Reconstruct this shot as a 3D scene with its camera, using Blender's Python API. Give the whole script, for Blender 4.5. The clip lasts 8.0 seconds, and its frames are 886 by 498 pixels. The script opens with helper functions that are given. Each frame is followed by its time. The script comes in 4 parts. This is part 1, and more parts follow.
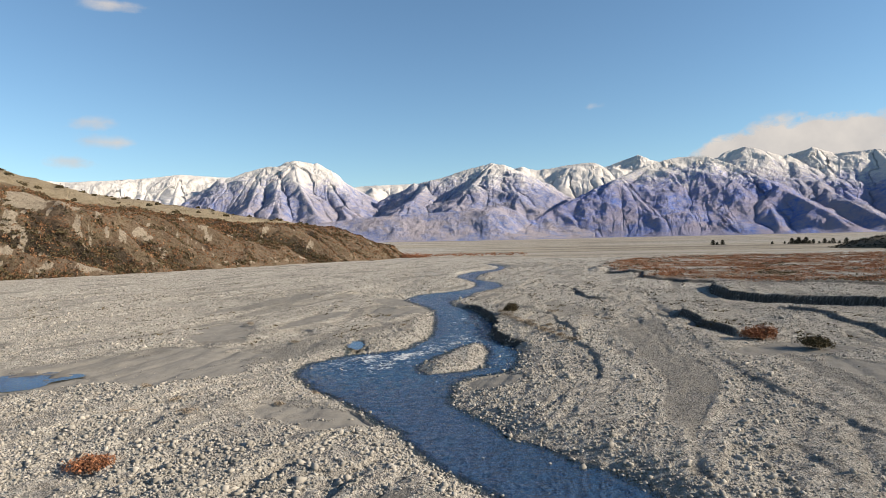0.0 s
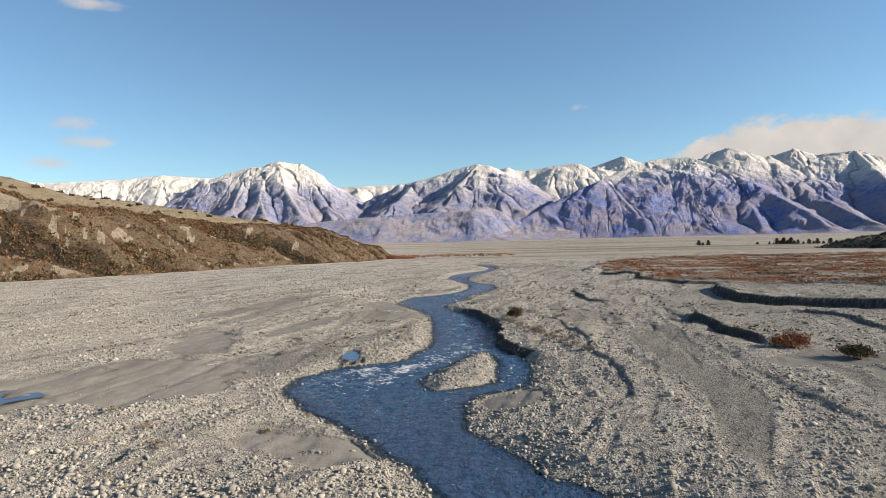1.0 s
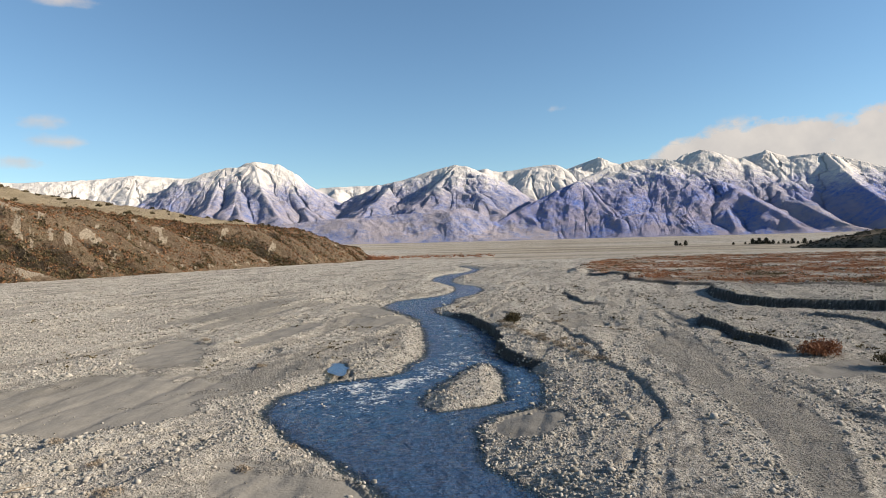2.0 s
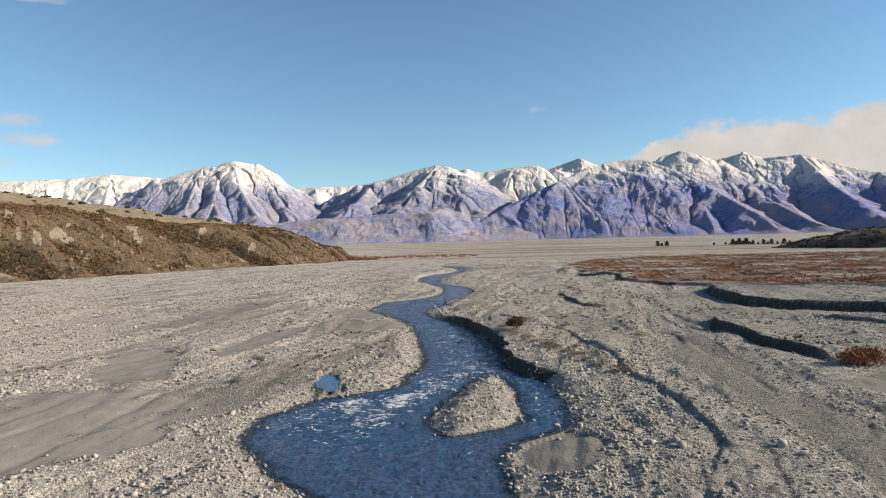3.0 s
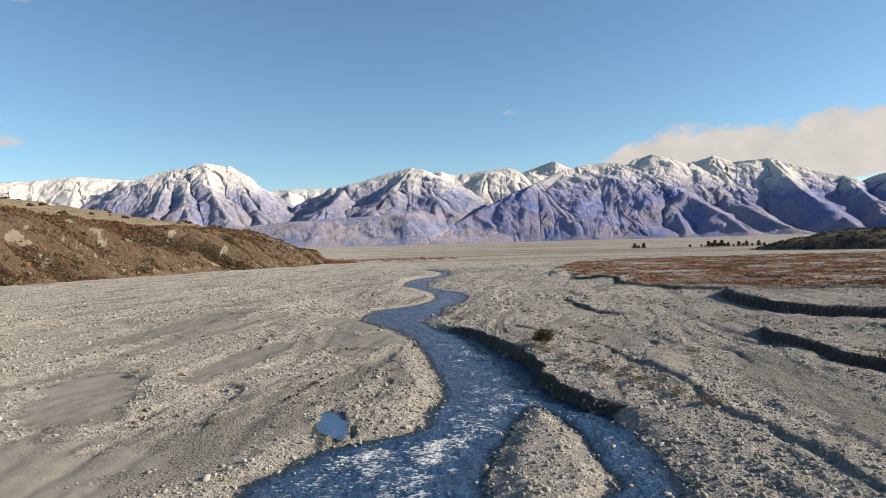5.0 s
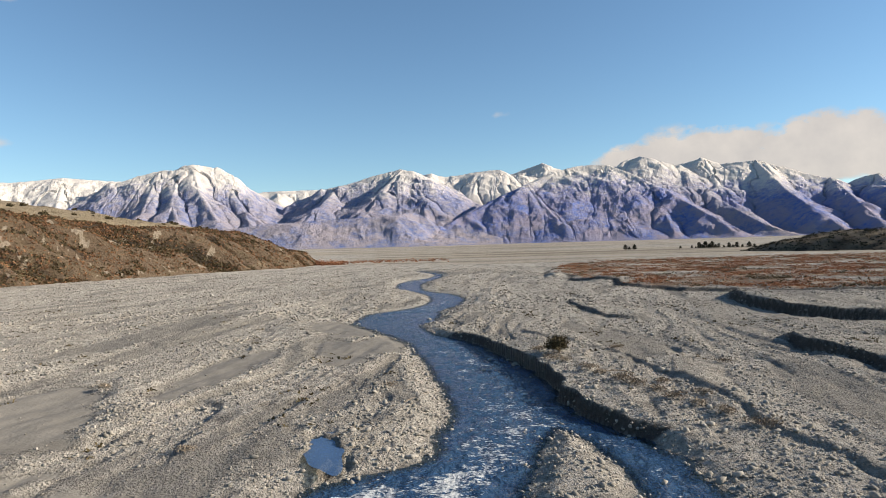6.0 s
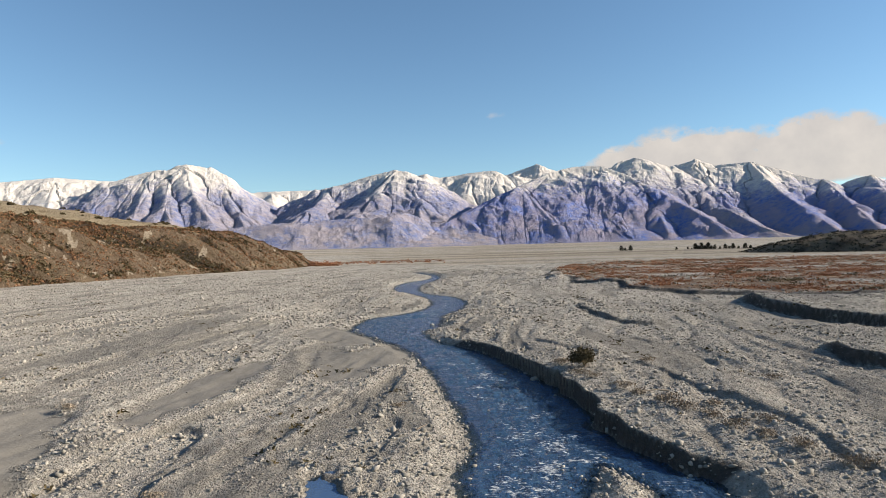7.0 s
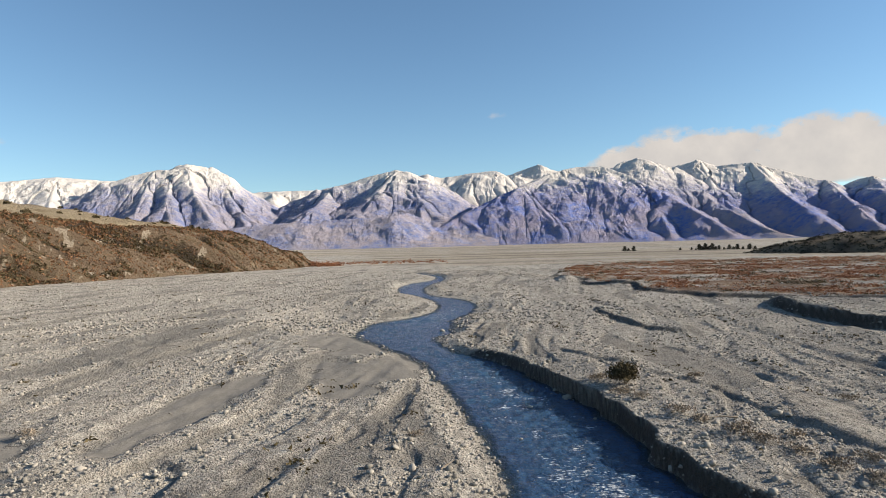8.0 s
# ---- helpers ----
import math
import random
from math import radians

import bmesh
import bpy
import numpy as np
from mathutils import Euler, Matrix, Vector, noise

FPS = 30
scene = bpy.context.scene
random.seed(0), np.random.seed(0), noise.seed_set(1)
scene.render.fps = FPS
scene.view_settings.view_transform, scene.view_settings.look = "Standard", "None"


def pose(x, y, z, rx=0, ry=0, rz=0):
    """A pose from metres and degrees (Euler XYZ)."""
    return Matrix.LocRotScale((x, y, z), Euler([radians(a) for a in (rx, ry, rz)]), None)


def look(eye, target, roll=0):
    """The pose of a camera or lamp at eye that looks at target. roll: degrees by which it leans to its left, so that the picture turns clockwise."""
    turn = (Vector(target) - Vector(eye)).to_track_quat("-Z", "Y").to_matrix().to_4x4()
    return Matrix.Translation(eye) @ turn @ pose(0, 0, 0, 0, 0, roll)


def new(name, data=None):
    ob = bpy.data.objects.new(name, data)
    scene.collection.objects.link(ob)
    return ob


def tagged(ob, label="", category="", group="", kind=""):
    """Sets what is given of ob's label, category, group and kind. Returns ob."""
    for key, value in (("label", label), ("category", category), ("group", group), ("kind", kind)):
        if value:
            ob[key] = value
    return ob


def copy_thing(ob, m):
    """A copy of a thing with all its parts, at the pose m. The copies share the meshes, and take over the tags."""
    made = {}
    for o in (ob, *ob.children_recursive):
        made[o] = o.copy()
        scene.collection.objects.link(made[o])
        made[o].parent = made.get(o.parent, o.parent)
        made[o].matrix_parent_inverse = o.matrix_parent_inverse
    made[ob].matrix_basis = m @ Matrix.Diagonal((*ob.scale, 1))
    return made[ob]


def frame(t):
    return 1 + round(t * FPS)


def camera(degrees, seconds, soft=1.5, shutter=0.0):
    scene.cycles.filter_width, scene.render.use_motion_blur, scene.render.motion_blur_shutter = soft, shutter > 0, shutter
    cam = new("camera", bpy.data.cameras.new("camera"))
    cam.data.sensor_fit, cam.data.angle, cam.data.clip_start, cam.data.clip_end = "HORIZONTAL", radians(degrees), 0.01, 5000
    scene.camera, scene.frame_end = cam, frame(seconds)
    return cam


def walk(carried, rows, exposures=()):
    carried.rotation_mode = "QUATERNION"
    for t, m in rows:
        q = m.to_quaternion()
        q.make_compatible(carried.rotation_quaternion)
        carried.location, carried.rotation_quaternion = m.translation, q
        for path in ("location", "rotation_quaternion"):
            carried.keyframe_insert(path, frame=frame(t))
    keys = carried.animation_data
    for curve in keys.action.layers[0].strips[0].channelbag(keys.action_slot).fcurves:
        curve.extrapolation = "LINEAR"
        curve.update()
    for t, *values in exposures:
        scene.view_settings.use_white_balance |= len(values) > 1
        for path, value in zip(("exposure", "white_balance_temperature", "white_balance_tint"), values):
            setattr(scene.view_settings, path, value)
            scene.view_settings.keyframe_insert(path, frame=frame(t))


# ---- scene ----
cam = camera(69.8, 8.0, soft=0.5)
PATH = [
    (0, (0.751, -2.921, 10.305), (0.594, -0.927, 10.289), -1.1),
    (0.5, (-0.323, -0.159, 10.285), (-0.464, 1.836, 10.27), -1.2),
    (1, (-1.355, 2.608, 10.295), (-1.466, 4.605, 10.281), -1.2),
    (1.5, (-2.385, 5.412, 10.293), (-2.46, 7.411, 10.28), -1.3),
    (3, (-5.123, 14.304, 10.049), (-5.104, 16.303, 10.036), -1.3),
    (3.5, (-6.165, 16.885, 9.986), (-6.12, 18.884, 9.974), -1.4),
    (4, (-7.141, 19.555, 10.004), (-7.077, 21.554, 9.993), -1.4),
    (4.5, (-8.027, 22.254, 10.006), (-7.945, 24.253, 9.997), -1.4),
    (6, (-9.487, 30.622, 9.647), (-9.354, 32.617, 9.646), -1.5),
    (6.5, (-9.924, 33.466, 9.673), (-9.779, 35.461, 9.672), -1.4),
    (7, (-10.375, 36.339, 9.705), (-10.224, 38.333, 9.706), -1.4),
    (7.5, (-10.758, 39.272, 9.725), (-10.609, 41.266, 9.726), -1.4),
    (8, (-11.191, 42.249, 9.716), (-11.043, 44.243, 9.718), -1.3),
]
walk(cam, [(t, look(eye, target, roll)) for t, eye, target, roll in PATH], [(0, 1.0), (8, 1.0)])

# ---------- world, sun ----------
SUN_AZ, SUN_EL = 94.0, 21.5            # degrees right of +y, degrees up
world = bpy.data.worlds.new("sky")
scene.world = world
world.use_nodes = True
wn = world.node_tree.nodes
wl = world.node_tree.links
sky = wn.new("ShaderNodeTexSky")
sky.sky_type = 'NISHITA'
sky.sun_disc = False
sky.sun_elevation = radians(SUN_EL)
sky.sun_rotation = radians(SUN_AZ)
sky.altitude = 600
sky.air_density = 1.0
sky.dust_density = 0.1
sky.ozone_density = 3.0
wn["Background"].inputs["Strength"].default_value = 0.075
tint = wn.new("ShaderNodeMix")
tint.data_type, tint.blend_type = 'RGBA', 'MULTIPLY'
tint.inputs[0].default_value = 1.0
tint.inputs[7].default_value = (0.94, 1.02, 1.0, 1.0)
wl.new(sky.outputs[0], tint.inputs[6])
wl.new(tint.outputs[2], wn["Background"].inputs["Color"])

sun_data = bpy.data.lights.new("sun", 'SUN')
sun_data.energy = 5.0
sun_data.angle = radians(0.5)
sun_data.color = (1.0, 0.88, 0.72)
sun = new("sun", sun_data)
sa, se = radians(SUN_AZ), radians(SUN_EL)
SUN_DIR = Vector((math.sin(sa) * math.cos(se), math.cos(sa) * math.cos(se), math.sin(se)))
sun.matrix_world = look(SUN_DIR * 100, (0, 0, 0))

# ---------- numeric helpers ----------
LATTICE = np.random.default_rng(5).uniform(0, 2 * np.pi, 65536)
LATTICE_X, LATTICE_Y = np.cos(LATTICE), np.sin(LATTICE)


def vnoise(x, y, seed=0):
    """Gradient noise, about -1 to 1."""
    x, y = np.asarray(x, float), np.asarray(y, float)
    ix, iy = np.floor(x), np.floor(y)
    fx, fy = x - ix, y - iy
    ix, iy = ix.astype(np.int32) + seed * 37, iy.astype(np.int32) + seed * 91
    u, v = fx ** 3 * (fx * (fx * 6 - 15) + 10), fy ** 3 * (fy * (fy * 6 - 15) + 10)

    def g(ox, oy):
        a = (((ix + ox) & 255) << 8) + ((iy + oy) & 255)
        return LATTICE_X[a] * (fx - ox) + LATTICE_Y[a] * (fy - oy)
    return 1.5 * ((g(0, 0) * (1 - u) + g(1, 0) * u) * (1 - v) + (g(0, 1) * (1 - u) + g(1, 1) * u) * v)


def fbm(x, y, seed=0, octaves=4, gain=0.5):
    total, amp = 0.0, 1.0
    for k in range(octaves):
        total = total + amp * vnoise(x * 2 ** k + 17.3 * k, y * 2 ** k - 9.1 * k, seed + k)
        amp *= gain
    return total


def ridged(x, y, seed=0, octaves=4, gain=0.5):
    total, amp = 0.0, 1.0
    for k in range(octaves):
        total = total + amp * (1 - 2 * np.abs(vnoise(x * 2 ** k + 5.7 * k, y * 2 ** k + 3.3 * k, seed + k)))
        amp *= gain
    return total


def smooth(t):
    t = np.clip(t, 0, 1)
    return t * t * (3 - 2 * t)


def lerp_table(y, table):
    """Smooth run through (y, value) stations."""
    a = np.array(table, float)
    ys, vs = a[:, 0], a[:, 1]
    m = np.gradient(vs, ys)
    i = np.clip(np.searchsorted(ys, y) - 1, 0, len(ys) - 2)
    h = ys[i + 1] - ys[i]
    t = np.clip((y - ys[i]) / h, 0, 1)
    return ((2 * t ** 3 - 3 * t ** 2 + 1) * vs[i] + (t ** 3 - 2 * t ** 2 + t) * h * m[i] * 0.8
            + (3 * t ** 2 - 2 * t ** 3) * vs[i + 1] + (t ** 3 - t ** 2) * h * m[i + 1] * 0.8)


def along(x, y, line):
    """Signed distance to a polyline (positive to the right of its direction) and the share of its length."""
    best, side, share = np.full(x.shape, 1e9), np.ones(x.shape), np.zeros(x.shape)
    p = np.array(line, float)
    seg = np.hypot(*(p[1:] - p[:-1]).T)
    start = np.r_[0, np.cumsum(seg)]
    for k in range(len(p) - 1):
        d = p[k + 1] - p[k]
        t = np.clip(((x - p[k, 0]) * d[0] + (y - p[k, 1]) * d[1]) / (d @ d), 0, 1)
        ex, ey = x - p[k, 0] - t * d[0], y - p[k, 1] - t * d[1]
        dist = np.hypot(ex, ey)
        near = dist < best
        best = np.where(near, dist, best)
        side = np.where(near, np.sign(ex * d[1] - ey * d[0] + 1e-9), side)
        share = np.where(near, (start[k] + t * seg[k]) / start[-1], share)
    return best * side, share


def grid_mesh(name, xs, ys, zs, keep=None):
    """A mesh over a rectangular table of points."""
    rows, cols = xs.shape
    me = bpy.data.meshes.new(name)
    idx = np.arange(rows * cols).reshape(rows, cols)
    quads = np.stack([idx[:-1, :-1], idx[:-1, 1:], idx[1:, 1:], idx[1:, :-1]], -1).reshape(-1, 4)
    if keep is not None:
        quads = quads[keep.ravel()[quads].any(1)]
    raw_mesh(me, np.stack([xs, ys, zs], -1).reshape(-1, 3), quads)
    me.polygons.foreach_set("use_smooth", np.ones(len(quads), bool))
    return me


def raw_mesh(me, verts, faces):
    n, k = faces.shape
    me.vertices.add(len(verts))
    me.vertices.foreach_set("co", np.ascontiguousarray(verts, np.float32).ravel())
    me.loops.add(n * k)
    me.loops.foreach_set("vertex_index", np.ascontiguousarray(faces, np.int32).ravel())
    me.polygons.add(n)
    me.polygons.foreach_set("loop_start", np.arange(0, n * k, k, dtype=np.int32))
    me.update(calc_edges=True)
    return me


def masks(me, name, r, g, b, a):
    layer = me.color_attributes.new(name, 'FLOAT_COLOR', 'POINT')
    data = np.stack([np.broadcast_to(c, r.shape).ravel() for c in (r, g, b, a)], -1)
    layer.data.foreach_set("color", np.clip(data, 0, 1).astype(np.float32).ravel())


def place_mesh(name, me, material, parent=None, label="", category="", group="", kind=""):
    me.materials.append(material)
    ob = new(name, me)
    ob.parent = parent
    return tagged(ob, label, category, group, kind)


# ---------- materials ----------
class Nodes:
    """A short hand for node materials."""
    def __init__(self, name):
        self.mat = bpy.data.materials.new(name)
        self.mat.use_nodes = True
        self.tree = self.mat.node_tree
        self.tree.nodes.clear()

    def add(self, kind, **ins):
        n = self.tree.nodes.new(kind)
        for k, v in ins.items():
            key = int(k[1:]) if k[0] == "i" and k[1:].isdigit() else k.replace("_", " ")
            if isinstance(v, bpy.types.NodeSocket):
                self.tree.links.new(v, n.inputs[key])
            else:
                n.inputs[key].default_value = v
        return n

    def noise(self, coord, scale, detail=4.0, rough=0.55, stretch=None):
        if stretch:
            coord = self.add("ShaderNodeMapping", i0=coord, Scale=stretch).outputs[0]
        return self.add("ShaderNodeTexNoise", i0=coord, Scale=scale, Detail=detail, Roughness=rough).outputs[0]

    def ramp(self, fac, lo, hi, a=0.0, b=1.0):
        return self.add("ShaderNodeMapRange", Value=fac, i1=lo, i2=hi, i3=a, i4=b).outputs[0]

    def mul(self, a, b, op='MULTIPLY'):
        n = self.tree.nodes.new("ShaderNodeMath")
        n.operation = op
        for key, v in ((0, a), (1, b)):
            if isinstance(v, bpy.types.NodeSocket):
                self.tree.links.new(v, n.inputs[key])
            else:
                n.inputs[key].default_value = v
        return n.outputs[0]

    def layer(self, name):
        """The four channels of a vertex mask."""
        n = self.tree.nodes.new("ShaderNodeVertexColor")
        n.layer_name = name
        sep = self.add("ShaderNodeSeparateColor", i0=n.outputs["Color"])
        return sep.outputs[0], sep.outputs[1], sep.outputs[2], n.outputs["Alpha"]

    def mix(self, fac, a, b):
        n = self.tree.nodes.new("ShaderNodeMix")
        n.data_type = 'RGBA'
        for key, v in ((0, fac), (6, a), (7, b)):
            if isinstance(v, bpy.types.NodeSocket):
                self.tree.links.new(v, n.inputs[key])
            else:
                n.inputs[key].default_value = v
        return n.outputs[2]

    def bump(self, height, strength, distance, normal=None):
        n = self.add("ShaderNodeBump", Strength=strength, Distance=distance, Height=height)
        if normal is not None:
            self.tree.links.new(normal, n.inputs["Normal"])
        return n.outputs[0]

    def principled(self, colour, rough, normal=None, **more):
        if "IOR" not in more:
            more = {"Diffuse_Roughness": .28, "Specular_IOR_Level": .2, **more}
        n = self.add("ShaderNodeBsdfPrincipled", Base_Color=colour, Roughness=rough, **more)
        if normal is not None:
            self.tree.links.new(normal, n.inputs["Normal"])
        return n.outputs[0]

    def done(self, shader):
        self.add("ShaderNodeOutputMaterial", Surface=shader)
        return self.mat


def rgb(r, g, b):
    return (r, g, b, 1.0)


def make_ground():
    m = Nodes("river_gravel")
    pos = m.add("ShaderNodeNewGeometry").outputs["Position"]
    sand, wet, straw, veg = m.layer("cover")
    earth_shade, stony, far, _ = m.layer("soil")
    big = m.add("ShaderNodeTexVoronoi", i0=pos, Scale=5.2, Randomness=1.0)
    small = m.add("ShaderNodeTexVoronoi", i0=pos, Scale=14.0, Randomness=1.0)
    tone = m.mix(m.add("ShaderNodeSeparateColor", i0=big.outputs["Color"]).outputs[0], rgb(0.265, 0.240, 0.204), rgb(0.564, 0.518, 0.444))
    tone2 = m.mix(m.add("ShaderNodeSeparateColor", i0=small.outputs["Color"]).outputs[1], rgb(0.282, 0.256, 0.218), rgb(0.529, 0.483, 0.414))
    patch = m.noise(pos, 0.5, 6.0, 0.65)
    gravel = m.mix(m.ramp(patch, .40, .60), tone, tone2)
    clump = m.noise(pos, 1.3, 7.0, .72)
    gravel = m.mix(m.ramp(clump, .52, .40, 0, .72), gravel, rgb(0.145, 0.133, 0.116))
    gravel = m.mix(m.ramp(clump, .56, .66, 0, .55), gravel, rgb(0.564, 0.523, 0.453))
    lag = m.noise(pos, .28, 7.0, .74, (1.0, .55, 1.0))
    gravel = m.mix(m.mul(m.ramp(lag, .47, .36, 0, .6), m.ramp(far, 0, 1, .35, 1.0)), gravel, rgb(0.129, 0.116, 0.098))
    gravel = m.mix(m.mul(stony, .22), gravel, rgb(0.529, 0.487, 0.417))
    silt = m.mix(m.noise(pos, 2.0, 6.0), rgb(0.126, 0.117, 0.101), rgb(0.183, 0.168, 0.146))
    silt = m.mix(m.ramp(m.noise(pos, .9, 6.0, .7, (1.6, .5, 1.0)), .46, .58, 0, .45), silt, rgb(0.229, 0.209, 0.181))
    col = m.mix(sand, gravel, silt)
    streak = m.noise(pos, 0.06, 5.0, 0.62, (1.0, 0.25, 1.0))
    col = m.mix(m.ramp(streak, .44, .66, 0.0, .38), col, rgb(0.215, 0.199, 0.175))
    dry = m.mix(m.noise(pos, 0.05, 6.0, .65, (0.25, 1.0, 1.0)), rgb(0.222, 0.183, 0.133), rgb(0.427, 0.367, 0.274))
    col = m.mix(straw, col, dry)
    bands = m.noise(pos, .0045, 6.0, .62, (.35, 2.2, 1.0))
    col = m.mix(m.mul(m.ramp(bands, .50, .57), m.mul(m.mul(straw, 2.0), .85, 'MINIMUM')), col, rgb(0.170, 0.141, 0.106))
    col = m.mix(m.mul(m.ramp(bands, .47, .40), m.mul(straw, .55)), col, rgb(0.359, 0.342, 0.332))
    heath = m.mix(m.noise(pos, 0.22, 6.0, .7), rgb(0.086, 0.047, 0.031), rgb(0.256, 0.162, 0.098))
    heath = m.mix(m.ramp(m.noise(pos, .09, 6.0, .7, (.6, 1.6, 1.0)), .52, .62, 0, .8), heath, rgb(0.377, 0.299, 0.204))
    col = m.mix(veg, col, heath)
    col = m.mix(m.ramp(wet, 0, 1, 0, .85), col, rgb(0.073, 0.063, 0.052))
    # bank loam coloured extra dark, deepening the shade on the steep faces
    shade_loam = m.mix(m.noise(pos, 1.6, 6.0, .7), rgb(0.023, 0.020, 0.019), rgb(0.077, 0.065, 0.052))
    col = m.mix(m.mul(earth_shade, .92), col, shade_loam)
    keep = m.ramp(sand, .66, 1, 1.0, .12)
    n0 = m.bump(clump, m.mul(keep, 1.0), .42)
    n1 = m.bump(m.ramp(big.outputs["Distance"], 0, .75, 1, 0), m.mul(keep, 1.0), 0.11, n0)
    n2 = m.bump(m.ramp(small.outputs["Distance"], 0, .75, 1, 0), m.mul(keep, 1.0), 0.05, n1)
    n3 = m.bump(m.noise(pos, 9.0, 5.0), 0.35, 0.03, n2)
    return m.done(m.principled(col, m.ramp(wet, 0, 1, .95, .45), n3))


def make_stone(name, lo, hi, speck):
    m = Nodes(name)
    pos = m.add("ShaderNodeNewGeometry").outputs["Position"]
    rnd = m.add("ShaderNodeNewGeometry").outputs["Random Per Island"]
    own = m.add("ShaderNodeObjectInfo").outputs["Random"]
    mixv = m.mul(m.mul(m.mul(rnd, 3.7), own, 'ADD'), 1.0, 'MODULO')
    col = m.mix(mixv, lo, hi)
    col = m.mix(m.ramp(m.noise(pos, 7.0, 5.0, .65), .45, .75, 0, .6), col, speck)
    nrm = m.bump(m.noise(pos, 22.0, 4.0), .5, .02)
    return m.done(m.principled(col, .88, nrm))


def make_water(name, deep, still=False):
    m = Nodes(name)
    pos = m.add("ShaderNodeNewGeometry").outputs["Position"]
    rapid, shallow, _, _ = m.layer("flow")
    w1 = m.noise(pos, 1.5, 3.0, .6, (1.0, .75, 1.0))
    w2 = m.noise(pos, 4.2, 3.0, .65, (1.0, 1.5, 1.0))
    w3 = m.noise(pos, 0.5, 2.0, .5)
    amp = 0.04 if still else 1.0
    n = m.bump(w3, .8 * amp, .3)
    n = m.bump(w1, 1.0 * amp, .50, n)
    n = m.bump(w2, 1.0 * amp, .17, n)
    n = m.bump(m.noise(pos, 9.5, 3.0, .6, (1.0, 1.6, 1.0)), 1.0 * amp, .05, n)
    body = m.principled(deep, .07, n, IOR=1.33)
    see = m.add("ShaderNodeBsdfTransparent", Color=rgb(.55, .62, .60)).outputs[0]
    body = m.add("ShaderNodeMixShader", Fac=m.ramp(shallow, 0, 1, .25 if still else .06, .65), i1=body, i2=see).outputs[0]
    if not still:
        warp = m.noise(pos, .7, 5.0, .72, (1.0, .9, 1.0))
        fine = m.noise(pos, 3.0, 3.0, .65, (1.0, 2.0, 1.0))
        cut = m.mul(m.mul(warp, .55), m.mul(fine, .45), 'ADD')
        edge = m.mul(.70, m.mul(rapid, .225), 'SUBTRACT')
        foam = m.ramp(m.mul(cut, edge, 'SUBTRACT'), 0.0, .06)
        white = m.principled(rgb(.62, .63, .62), .7, n)
        body = m.add("ShaderNodeMixShader", Fac=m.mul(foam, .75), i1=body, i2=white).outputs[0]
    return m.done(body)


def make_hill():
    m = Nodes("hill_soil_and_tussock")
    pos = m.add("ShaderNodeNewGeometry").outputs["Position"]
    bare, top, gully, _ = m.layer("cover")
    soil = m.mix(m.noise(pos, .22, 7.0, .72), rgb(0.041, 0.027, 0.019), rgb(0.158, 0.106, 0.067))
    soil = m.mix(m.ramp(m.noise(pos, .09, 5.0, .65), .5, .64, 0, .75), soil, rgb(0.106, 0.081, 0.045))
    soil = m.mix(m.ramp(m.noise(pos, .6, 6.0, .7), .50, .62, 0, .5), soil, rgb(0.184, 0.140, 0.099))
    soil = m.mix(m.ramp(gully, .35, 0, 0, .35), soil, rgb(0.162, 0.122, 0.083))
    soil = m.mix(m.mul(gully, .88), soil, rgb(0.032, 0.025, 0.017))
    grass = m.mix(m.noise(pos, .12, 6.0, .7), rgb(0.180, 0.140, 0.086), rgb(0.353, 0.287, 0.194))
    grass = m.mix(m.ramp(m.noise(pos, .03, 6.0, .7, (1.0, .4, 2.0)), .52, .62, 0, .6), grass, rgb(0.123, 0.086, 0.053))
    clay = m.mix(m.noise(pos, .9, 7.0, .75), rgb(.15, .118, .085), rgb(.37, .315, .245))
    col = m.mix(top, soil, grass)
    torn = m.mul(bare, m.mul(m.noise(pos, .35, 7.0, .75), 1.3), 'ADD')
    col = m.mix(m.ramp(torn, 1.02, 1.14), col, clay)
    n = m.bump(m.noise(pos, .45, 8.0, .75), 1.0, 2.4)
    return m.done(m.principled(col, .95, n))


